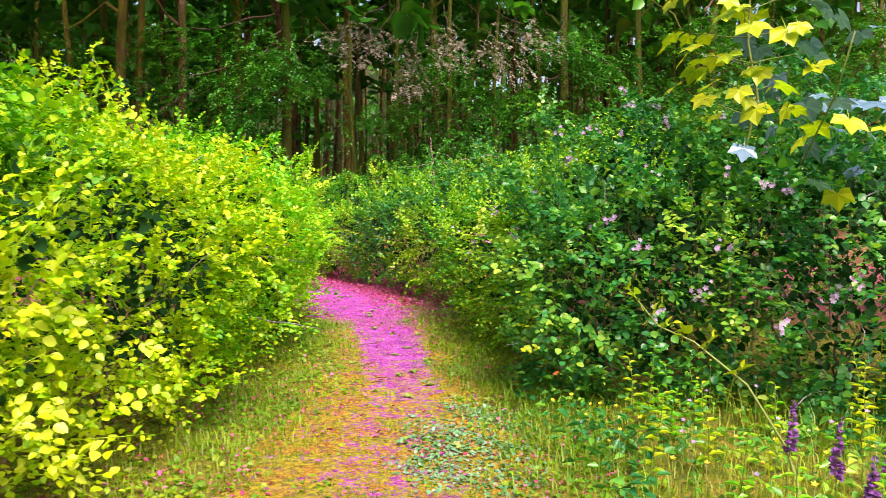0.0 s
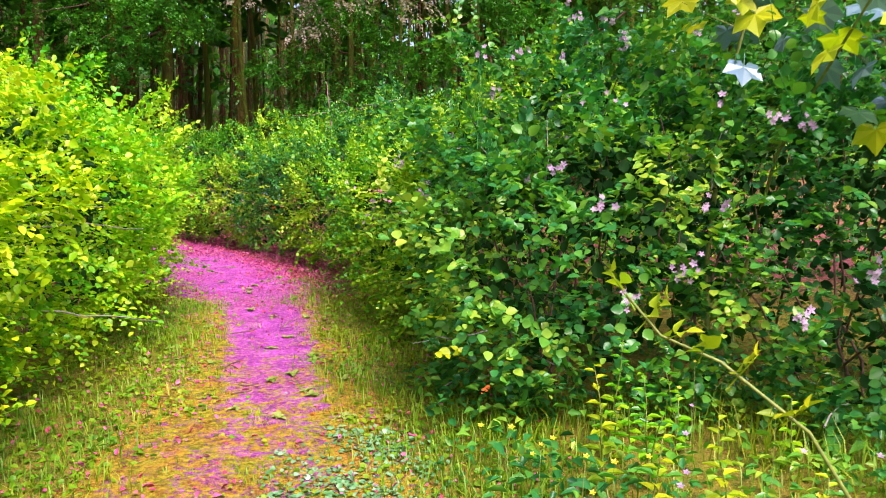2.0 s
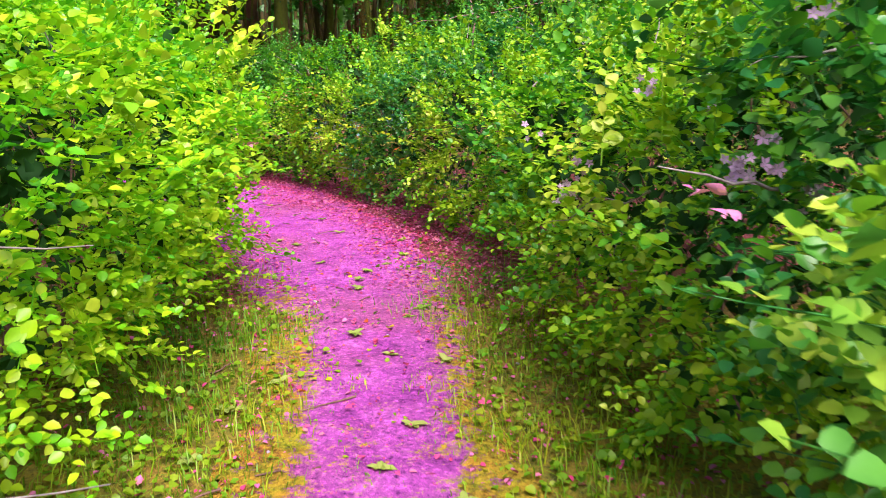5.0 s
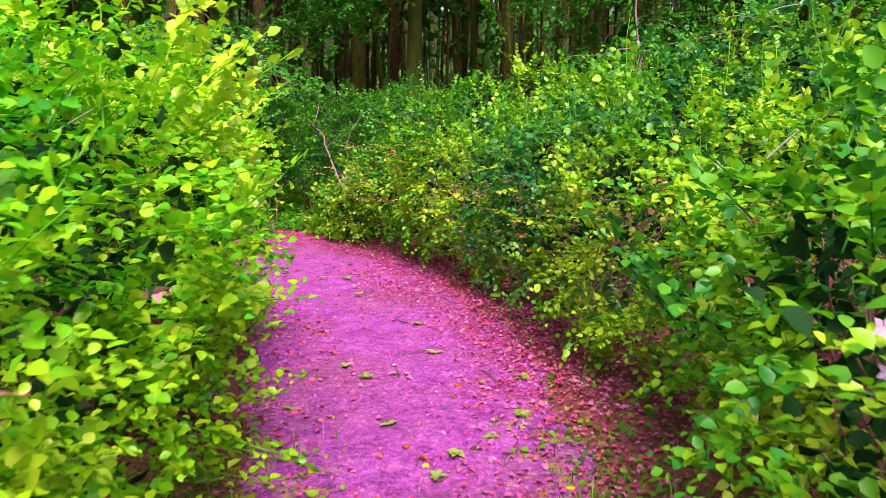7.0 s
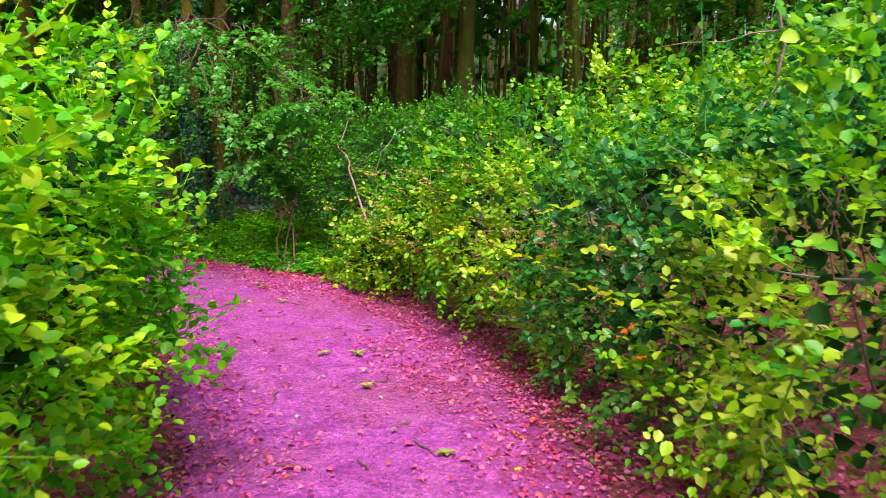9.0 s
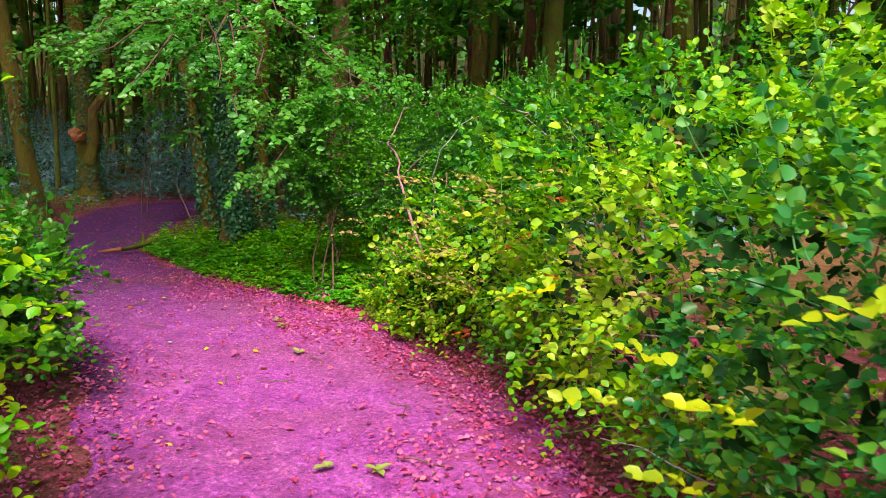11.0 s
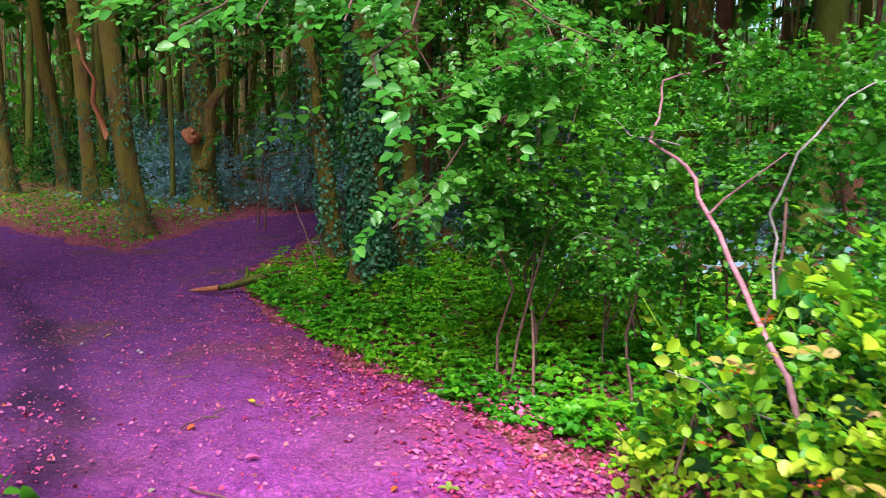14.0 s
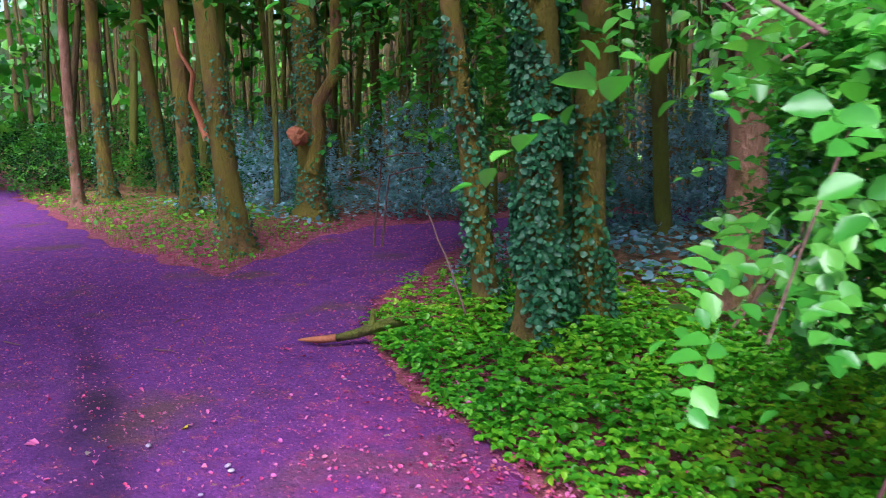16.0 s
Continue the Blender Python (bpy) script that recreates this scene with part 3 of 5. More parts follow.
def flower_mesh(name, r, mat, petals=5, cup=0.25):
    """Petals round one middle, facing -y."""
    bm = bmesh.new()
    mid = bm.verts.new((0, 0, 0))
    for k in range(petals):
        a = k / petals * 2 * math.pi
        w = math.pi / petals * 0.85
        c = [bm.verts.new((math.cos(a + o) * r * q, -cup * r * q, math.sin(a + o) * r * q)) for o, q in ((-w, 0.6), (0, 1.0), (w, 0.6))]
        bm.faces.new((mid, *c))
    me = bpy.data.meshes.new(name)
    bm.to_mesh(me)
    bm.free()
    me.materials.append(mat)
    return me


FLOWER = flower_mesh("flower", 0.018, M_PETAL)
BRAMBLE = {
    "a": [((1.34, 6.34, 0.82), (0.8, 0.8, 0.84)), ((2.0, 6.0, 0.95), (0.9, 0.75, 0.95)), ((1.75, 7.4, 1.35), (1.05, 1.0, 1.05))],
    "b": [((3.0, 5.75, 0.95), (1.0, 0.85, 1.05)), ((3.3, 6.9, 1.4), (1.2, 1.1, 1.2)), ((4.4, 6.0, 1.2), (1.1, 1.0, 1.3))],
    "c": [((1.15, 7.9, 0.8), (0.8, 0.8, 0.85)), ((1.15, 8.8, 0.75), (0.85, 0.8, 0.85)), ((2.1, 8.9, 1.2), (1.1, 1.1, 1.0))],
}
for k, (mat, lab) in {"a": (M_GREEN, "dark green bramble thicket with lilac flowers"), "b": (M_GREEN, "tall dark green bramble mass behind the grass"),
                      "c": (M_FIELD, "green bramble bush along the path edge")}.items():
    e, p, nr = shrub("bramble_bush", BRAMBLE[k], mat, lab, 0.056 if k == "c" else 0.064, 90, 0.27, 9, 0.85, (-0.5, -0.85, 0.3), [l for q in BRAMBLE if q != k for l in BRAMBLE[q]],
                     90, 0.1, group="bramble bushes", back=0.12, whips=14, fine=True)
    if k:
        front = p[(np.hypot(p[:, 0] - 0.3, p[:, 1] - 5.6) > 0.9) & (nr @ np.array((-0.45, -0.85, 0.2)) > 0.5) & (p[:, 2] > (0.7 if k != "c" else 0.9))]
        for i in rng.choice(len(front), 24, replace=False):
            at = front[i] - np.array(e.location) + np.array((-0.06, -0.13, 0.03))
            for q in range(int(rng.integers(3, 8))):
                ob = part("flower", FLOWER, e, "lilac-pink five-petalled blossom")
                ob.matrix_local = aim(at + rng.normal(0, 0.028, 3), (rng.normal(0, .4), 1, rng.normal(-0.3, .4)), rng.uniform(0, 6), rng.uniform(0.9, 1.4))

br_all = [l for q in BRAMBLE for l in BRAMBLE[q]]
front_row = row_lobes(FIELD_EDGE, 0.85, 1.6, 3, 0.95, (0.25, 0.25))
front_row = [((c[0], c[1], c[2] * (0.7 if c[1] > 16.3 else 1)), tuple(q * (0.78 if c[1] > 16.3 else 1) for q in r)) for c, r in front_row]
second_row = row_lobes([(2.4, 10.5), (1.4, 12.8), (0.2, 14.6), (-1.2, 16.2), (-2.6, 17.6)], 1.3, 2.0, 4, 1.3)
third_row = row_lobes([(4.6, 9.5), (3.6, 12.6), (2.2, 15.0), (0.6, 17.0), (-1.2, 19.0)], 1.6, 2.2, 5, 1.7)
back_row = row_lobes([(7.5, 9), (6.6, 13), (5.0, 16.5), (2.8, 19.5), (0.6, 21.5)], 2.0, 2.35, 6, 2.2)
field = front_row + second_row + third_row + back_row
FIELD_LABELS = ["mixed green and yellow shrub beside the path", "yellow-green shrub with a few red leaves", "green shrub with blush-tinted leaves",
                "dense green thicket shrub"]
for rn, (row, dens, size, pc) in enumerate(((front_row, 88, 0.055, 70), (second_row, 62, 0.062, 20), (third_row, 44, 0.072, 0), (back_row, 26, 0.09, 0))):
    for i in range(0, len(row), 2):
        ls = row[i:i + 2]
        shrub("shrub", ls, M_FIELD if (i // 2 + rn) % 3 != 2 else M_GREEN, FIELD_LABELS[(i // 2 + rn) % 4], size, dens, 0.26, 9, 0.82, (-0.75, -0.6, 0.4),
              [l for l in field + br_all if not any(l is q for q in ls)], pc, group="thicket shrubs", back=0.22, whips=10 if rn < 2 else 3, fine=False, thick=(1.5, 1.25, 0.85, 0.65)[rn])

shrub("shrub", [((-4.42, 17.5, 0.34), (0.4, 0.38, 0.36)), ((-3.92, 17.12, 0.38), (0.42, 0.4, 0.42)), ((-4.0, 17.85, 0.48), (0.5, 0.5, 0.48))], M_FIELD, "low yellow-green shrub round the foot of the dead branch",
      0.055, 95, 0.24, 9, 0.82, (-0.6, -0.7, 0.4), field, 50, 0.06, group="thicket shrubs", whips=6)

# the darker shrub with bare stems behind the broken branch
THORN = [((-5.9, 18.55, 1.5), (0.55, 0.5, 0.5)), ((-4.75, 18.9, 1.25), (0.95, 0.8, 0.75)), ((-5.7, 19.3, 1.2), (0.8, 0.8, 0.75)), ((-3.7, 18.6, 1.3), (0.9, 0.8, 0.8))]
shrub("thorn_shrub", THORN, M_BEECH, "open green shrub with bare reddish stems under its leaves", 0.045, 190, 0.26, 10, 0.8, (-0.6, -0.8, 0.2),
      field, 90, 0.5, whips=12, back=0.25, inner=M_BEECH)
for (x, y, tx, ty, h, r) in ((-5.15, 18.3, -5.2, 18.4, 0.95, 0.018), (-5.0, 18.5, -4.95, 18.6, 1.0, 0.014), (-4.45, 17.9, -4.4, 18.1, 1.25, 0.022),
                             (-4.2, 18.0, -4.1, 18.2, 1.1, 0.012), (-3.75, 17.6, -3.8, 17.8, 1.2, 0.016), (-5.5, 18.75, -5.6, 18.9, 1.0, 0.012)):
    z = height(x, y)
    e = thing("bare_stem", x, y, z, "bare reddish-brown upright stem under the shrub", "stem", "bare stems")
    co, idx = tube(bent((x, y, z - 0.03), (tx, ty, z + h), 7, 0.05, int(-x * 100)), np.linspace(r * 0.6, r * 0.3, 7), 6, 0.04)
    part("stem", quads("stem", local(co, e), idx, M_TWIG), e)


# ---- trees ----
def tree(name, x, y, r, h, lean, label, mat, limbs=4, flare=1.6, seed=0, ivy=0, crown=0, crown_z=8.0, group="", ivy_top=3.0, crown_mat=None, crown_size=0.09):
    lr = np.random.default_rng(seed)
    z = height(x, y)
    e = thing(name, x, y, z, label, "tree", group)
    n = 14
    t = np.linspace(0, 1, n) ** 1.5
    pts = np.stack([x + lean[0] * t * h + 0.04 * np.sin(t * 9 + seed) * h / 8, y + lean[1] * t * h + 0.04 * np.cos(t * 8 + seed) * h / 8, z - 0.12 + t * (h + 0.12)], 1)
    rad = r * (1 - 0.62 * t) * (1 + (flare - 1) * np.exp(-t * h / 0.22))
    co, idx = tube(pts, rad, 14 if r > 0.1 else 8, 0.045, seed)
    me = quads("trunk", local(co, e), idx, mat)
    me.polygons.foreach_set("use_smooth", np.ones(len(idx), bool))
    part("trunk", me, e)
    ends = []
    for k in range(limbs):
        s = lr.uniform(0.4, 0.92)
        a = np.array([np.interp(s, t, pts[:, q]) for q in range(3)])
        ang = lr.uniform(0, 2 * math.pi)
        ln = h * lr.uniform(0.16, 0.3)
        b = a + np.array((math.cos(ang) * ln * 0.7, math.sin(ang) * ln * 0.7, ln * 0.7))
        co, idx = tube(bent(a, b, 6, 0.12, seed + k), np.linspace(r * 0.32, r * 0.08, 6), 6, 0.03, k)
        part("limb", quads("limb", local(co, e), idx, mat), e)
        ends.append(b)
    if crown:
        ends = np.array(ends + [pts[-1]])
        c = ends[lr.integers(0, len(ends), crown)] + lr.normal(0, 1, (crown, 3)) * (2.0, 2.0, 1.3)
        c[:, 2] = np.maximum(c[:, 2], crown_z * 0.72)
        d = unit(lr.normal(0, 1, c.shape) * (1, 1, 0.4))
        co, idx = spray_arrays(c, d, lr.uniform(0.5, 0.9, crown), 8, crown_size * 1.9, 0.75, 0.9)
        part("crown", quads("crown", local(co, e), idx, crown_mat or M_BEECH), e, "leafy green crown", "stuff")
    if ivy:
        q = lr.random(ivy) ** 1.15 * ivy_top
        tt = np.interp(q + z, pts[:, 2], t)
        cen = np.stack([np.interp(tt, t, pts[:, k]) for k in range(3)], 1)
        rr = np.interp(tt, t, rad)
        a = lr.uniform(0, 2 * math.pi, ivy)
        clump = (np.sin(a * 2 + q * 1.6 + seed) + np.sin(q * 5 + a)) > -0.7
        a, cen, rr = a[clump], cen[clump], rr[clump]
        nrm = np.stack([np.cos(a), np.sin(a), 0 * a], 1)
        base = cen + nrm * (rr + lr.uniform(0.0, 0.06, len(a)))[:, None]
        way = lr.normal(0, 0.6, nrm.shape) + (0, 0, -0.6) + nrm * 0.5
        co, idx = leaf_arrays(base, way, nrm + lr.normal(0, 0.35, nrm.shape) + (0, 0, 0.4), lr.uniform(0.03, 0.058, len(a)), 0.95)
        part("ivy", quads("ivy", local(co, e), idx, M_IVY), e, "glossy dark ivy climbing the trunk", "stuff")
    return e


NEAR_TREES = [
    # x, y, radius, lean, ivy leaves, ivy height, bark, label
    (-9.45, 20.6, 0.1, (-0.13, 0.0), 700, 2.4, M_BARK, "mossy slender trunk leaning beside the path fork"),
    (-8.6, 20.2, 0.16, (-0.01, 0.02), 5200, 4.5, M_BARK, "trunk wrapped in dark ivy beside the fork"),
    (-8.42, 20.62, 0.12, (0.0, 0.03), 700, 1.6, M_BARK, "brown mossy trunk behind the ivy-clad one"),
    (-14.2, 21.5, 0.165, (-0.24, -0.01), 420, 2.6, M_BARK, "stout mossy trunk leaning over the path"),
    (-17.2, 22.5, 0.14, (-0.13, 0.0), 300, 2.0, M_BARK, "mossy brown trunk on the grassy bank"),
    (-15.75, 23.85, 0.235, (-0.05, 0.02), 1500, 4.0, M_BARK, "thick ivy-patched trunk with a burl"),
    (-22.4, 24.9, 0.17, (-0.16, 0.0), 700, 2.5, M_BARK, "thin leaning trunk with ivy at its foot"),
    (-22.4, 22.9, 0.12, (-0.04, 0.01), 100, 2.5, M_BARK_PALE, "pale lichen-covered trunk on the bank"),
    (-21.7, 23.3, 0.16, (-0.14, 0.0), 500, 2.6, M_BARK, "leaning mossy trunk behind the bank"),
    (-7.45, 21.1, 0.14, (0.0, 0.01), 40, 1.5, M_BARK_PALE, "pale pinkish trunk behind the thicket"),
    (-8.8, 33.2, 0.22, (0.0, 0.0), 0, 1.0, M_BARK_RED, "reddish straight trunk in the wood"),
    (-6.9, 24.6, 0.15, (0.01, 0.02), 300, 4.0, M_BARK, "dark mossy trunk in the wood"),
    (-3.6, 26.5, 0.16, (0.0, 0.0), 100, 3.0, M_BARK, "dark mossy trunk behind the thicket"),
]
for i, (x, y, r, lean, ivy, top, mat, lab) in enumerate(NEAR_TREES):
    tree("tree", x, y, r, 13 + (i % 4), lean, lab, mat, 6, 1.9, 20 + i, ivy * 2, 75, 9, "trees by the path", top, crown_size=0.26)


def far_trees():
    lr = np.random.default_rng(77)
    spots = []
    tries = 0
    while len(spots) < 330 and tries < 9000:
        tries += 1
        x, y = lr.uniform(-42, 22), lr.uniform(20.5, 52)
        if y < 22 + 0.25 * max(x, 0) and x > -7:
            continue
        if x < -18 and y < 25.5:
            continue
        if off_path(x, y) < 0.6 or any((x - a) ** 2 + (y - b) ** 2 < 0.9 for a, b in spots):
            continue
        if any((x - q[0]) ** 2 + (y - q[1]) ** 2 < 1.0 for q in NEAR_TREES):
            continue
        spots.append((x, y))
    tries = 0
    while len(spots) < 375 and tries < 3000:
        tries += 1
        x, y = lr.uniform(-46, -27), lr.uniform(14, 27)
        if off_path(x, y) < 0.8 or any((x - a) ** 2 + (y - b) ** 2 < 1.6 for a, b in spots):
            continue
        spots.append((x, y))
    for i, (x, y) in enumerate(sorted(spots, key=lambda s: s[1])):
        near = y < 34
        r = 0.045 + 0.11 * lr.random() ** 1.8
        tree("forest_tree", x, y, r, lr.uniform(11, 15), (lr.normal(0, 0.05), lr.normal(0, 0.04)), "slender dark mossy trunk in the shaded wood",
             (M_BARK_GREEN if lr.random() < 0.65 else M_BARK_FAR) if lr.random() < 0.9 else M_BARK_RED, 2, 1.4, 300 + i, 120 if near and i % 3 == 0 else 0, 19 if near else 13, 7.5, "trees of the wood",
             crown_size=0.4)


far_trees()


# the wood's edges beyond: many thin trunks and leaves that nobody could count
def woods():
    lr = np.random.default_rng(5)
    bits = []
    for k in range(600):
        x, y = lr.uniform(-75, 50), lr.uniform(48, 75)
        if k % 5 == 0:
            x, y = lr.uniform(-75, -45), lr.uniform(12, 60)
        r = lr.uniform(0.06, 0.2)
        bits.append(tube(bent((x, y, -0.3), (x + lr.normal(0, 0.8), y + lr.normal(0, 0.8), 15), 4, 0.03, k), np.linspace(r * 1.3, r * 0.5, 4), 6))
    co, idx = joined(bits)
    e = thing("far_woods", 0, 60, 0, "dense dim mass of far trunks and leaves", "woods", kind="stuff")
    part("far_trunks", quads("far_trunks", local(co, e), idx, M_BARK_FAR), e, "", "stuff")
    n = 26000
    x, y = lr.uniform(-85, 60, n), lr.uniform(52, 85, n)
    side = lr.random(n) < 0.45
    x[side], y[side] = lr.uniform(-90, -48, side.sum()), lr.uniform(0, 60, side.sum())
    c = np.stack([x, y, lr.random(n) ** 1.9 * 24 + 0.1], 1)
    co, idx = leaf_arrays(c, lr.normal(0, 1, c.shape), lr.normal(0, 1, c.shape), lr.uniform(0.5, 1.0, n), 0.9)
    part("far_foliage", quads("far_foliage", local(co, e), idx, M_BEECH), e, "", "stuff")


woods()


# the wood behind the walker and on both sides, which closes the glade
def glade_edge():
    lr = np.random.default_rng(15)
    n = 9000
    a = lr.uniform(math.pi * 0.85, math.pi * 2.15, n)
    c = np.stack([np.cos(a) * lr.uniform(16, 22, n), np.sin(a) * lr.uniform(14, 20, n) + 2, np.abs(lr.normal(0, 1, n)) * 2.6 + 0.2], 1)
    e = thing("hedge", 0, -14, 0, "green wall of bushes that closes the glade", "hedge", kind="stuff")
    co, idx = leaf_arrays(c, lr.normal(0, 1, c.shape), lr.normal(0, 1, c.shape), lr.uniform(0.3, 0.6, n), 0.9)
    part("hedge_foliage", quads("hedge_foliage", local(co, e), idx, M_GREEN), e, "", "stuff")


glade_edge()


# the wood closes in the distance
def far_edge():
    m, nt, p = material("far_leaf_mass")
    n = noise_tex(nt, 0.8, 8, 0.75)
    nt.links.new(ramp(nt, n, [(0.35, (0.006, 0.014, 0.004)), (0.6, (0.03, 0.06, 0.012)), (0.75, (0.07, 0.11, 0.02))]), p.inputs["Base Color"])
    p.inputs["Roughness"].default_value = 1.0
    a = np.linspace(radians(-15), radians(205), 90)
    z = np.linspace(-0.5, 1, 6)
    A, Z = np.meshgrid(a, z)
    R = 88 + 3 * np.sin(A * 31) + 2 * np.sin(Z * 9 + A * 50)
    top = 19 + 3 * np.sin(A * 17) + 1.5 * np.sin(A * 43)
    co = np.stack([-10 + R * np.cos(A), 22 + R * np.sin(A), Z * top], -1).reshape(-1, 3)
    i, j = np.meshgrid(np.arange(89), np.arange(5))
    k = (j * 90 + i).ravel()
    me = quads("backdrop", co, np.stack([k, k + 1, k + 91, k + 90], 1), m)
    tagged(new("backdrop", me), "dark leafy distance of the wood", "backdrop", kind="structure")


far_edge()


# ---- boughs that hang from the trees ----
def bough(tree_ob, name, a, b, sprays, mat, size, spread_r, drop=0.0, r=0.02, pieces=0, leaves=9, length=0.3, label="", shape=OVAL, flat=1.0):
    """A limb from a to b with flat sprays of leaves along its outer part."""
    a, b = np.array(a, float), np.array(b, float)
    e = part(name, quads(name, *[f(v) for f, v in zip((lambda c: local(c, tree_ob), lambda i: i),
             tube(bent(a, b, 8, 0.06, int(abs(a[0] * 37 + b[1] * 91)) % 9999), np.linspace(r, r * 0.22, 8), 6, 0.03))], M_TWIG), tree_ob, label)
    t = rng.uniform(0.3, 1.0, sprays) ** 0.8
    c = a + (b - a) * t[:, None] + rng.normal(0, 1, (sprays, 3)) * (spread_r, spread_r, spread_r * 0.28)
    c[:, 2] -= drop * rng.random(sprays)
    d = unit((b - a) * 0.5 / np.linalg.norm(b - a) + rng.normal(0, 0.5, c.shape) * (1, 1, 0.25))
    co, idx = spray_arrays(c, d, length * rng.uniform(0.6, 1.3, sprays), leaves, size, 0.72, flat, shape, 0.2, fine=sprays < 60)
    part("bough_leaves", quads("bough_leaves", local(co, tree_ob), idx, mat), tree_ob, "", "stuff")
    if pieces:
        meshes = twigs_of(mat, leaves, size, length, 0.72, shape)
        for k in range(pieces):
            q = a + (b - a) * rng.uniform(0.55, 1.02) + rng.normal(0, 1, 3) * (spread_r * 0.7, spread_r * 0.7, spread_r * 0.2)
            ob = part("leafy_twig", meshes[int(rng.integers(4))], e)
            ob.matrix_local = aim(q - np.array(tree_ob.location), unit((b - a) + rng.normal(0, 0.4, 3) * (1, 1, 0.3)), rng.uniform(-0.3, 0.3), rng.uniform(0.85, 1.2))


trees_named = [o for o in scene.objects if o.name.split(".")[0] == "tree"]
ivy_tree, slim_tree, pale_tree = trees_named[1], trees_named[0], trees_named[9]
start = (-8.5, 20.1, 3.6)
for tip, n, pc in (((-5.95, 17.1, 1.72), 6, 10), ((-5.65, 18.9, 2.18), 14, 14), ((-6.7, 17.0, 2.1), 10, 12), ((-7.0, 16.9, 2.2), 10, 12),
                   ((-7.4, 16.7, 2.3), 10, 12), ((-6.1, 17.3, 2.3), 9, 10), ((-6.6, 18.4, 2.0), 12, 10), ((-7.6, 17.6, 2.5), 12, 10),
                   ((-6.2, 16.6, 2.7), 14, 12), ((-5.7, 17.5, 2.75), 14, 12), ((-5.75, 16.6, 1.98), 5, 8), ((-6.55, 16.45, 2.0), 8, 10), ((-7.2, 17.2, 2.8), 16, 10), ((-8.3, 17.2, 2.5), 14, 12)):
    bough(ivy_tree, "bough", start, tip, n + 3, M_BOUGH, 0.07, 0.22, 0.06, 0.02, pc, 10, 0.36, "thin overhanging bough")
bough(slim_tree, "bough", (-9.5, 20.4, 4.2), (-9.2, 18.2, 2.6), 26, M_BEECH, 0.092, 0.4, 0.2, 0.02, 10, 9, 0.36, "thin overhanging bough")
for tip in ((-6.1, 17.35, 1.1), (-6.3, 17.7, 1.7), (-6.2, 17.7, 1.8), (-6.25, 17.55, 1.08), (-5.75, 17.6, 1.6), (-5.6, 17.7, 2.0)):
    bough(pale_tree, "bough", (-6.3, 20.2, 2.3), tip, 8, M_BOUGH, 0.075, 0.16, 0.06, 0.014, 10, 9, 0.32, "thin leafy bough hanging beside the path")
bough(pale_tree, "bough", (-7.4, 21.1, 3.4), (-6.2, 19.4, 2.2), 40, M_BEECH, 0.085, 0.45, 0.3, 0.02, 10, 9, 0.34, "thin leafy bough")
bough(pale_tree, "bough", (-7.4, 21.1, 4.4), (-8.0, 19.2, 3.2), 40, M_BEECH, 0.085, 0.5, 0.4, 0.02, 0, 9, 0.34, "thin leafy bough")

# trees at the edge of the wood, with boughs hanging low over the thicket
EDGE = [
    # x, y, bough tips (dx, dy, z), leaves
    (-10.6, 23.5, ((1.4, -2.6, 3.0), (-0.8, -2.2, 3.6), (2.4, -2.4, 4.6), (0.4, -2.8, 5.4), (0.5, -2.3, 2.3)), M_BEECH),
    (-5.0, 23.2, ((-2.2, -2.6, 4.8), (-1.0, -2.4, 4.2), (-0.2, -2.4, 5.4), (-3.0, -2.8, 5.8), (-1.8, -2.6, 3.5), (1.0, -1.6, 5.0)), M_BEECH),
    (-0.6, 24.4, ((-1.6, -2.4, 4.0), (1.2, -2.6, 3.4), (0.2, -2.6, 5.4), (2.2, -2.0, 4.6), (-0.6, -2.2, 2.7), (1.0, -1.8, 2.5)), M_BEECH),
    (3.4, 24.0, ((-1.8, -2.2, 4.2), (0.8, -2.6, 3.6), (1.4, -2.2, 5.2), (-0.4, -2.4, 6.0), (-1.2, -2.0, 2.9)), M_BEECH),
    (7.4, 22.4, ((-2.0, -2.2, 4.2), (0.4, -2.6, 4.8), (-1.0, -2.2, 6.0), (-1.6, -1.6, 3.2)), M_BEECH),
    (10.5, 18.5, ((-2.2, -1.8, 4.2), (-1.4, -2.6, 5.2), (-2.0, 1.0, 4.6)), M_BEECH),
]
for i, (x, y, tips, mat) in enumerate(EDGE):
    e = tree("tree", x, y, 0.17, 13, (0.0, -0.02), "edge-of-wood tree with low hanging green boughs", M_BARK_GREEN, 5, 1.5, 60 + i, 60, 90, 9.5, "trees at the edge of the wood", crown_size=0.26)
    for k, (dx, dy, z) in enumerate(tips):
        bough(e, "bough", (x, y, z + 1.4), (x + dx, y + dy, z), 180, mat, 0.098, 0.6, 0.7, 0.03, 0, 9, 0.42, "low leafy bough")
    if i == 2:
        for (dx, dy, z) in ((-2.0, -3.4, 5.6), (-0.6, -3.6, 4.7), (0.6, -3.6, 5.6), (2.2, -3.6, 5.2), (3.2, -3.4, 6.0), (-2.8, -3.2, 6.1)):
            bough(e, "bough", (x + dx * 0.5, y - 1.2, 7.4), (x + dx, y + dy, z), 60, M_PALE, 0.085, 0.3, 0.5, 0.02, 0, 9, 0.4, "drooping bough with pale pinkish young leaves", flat=0.5)


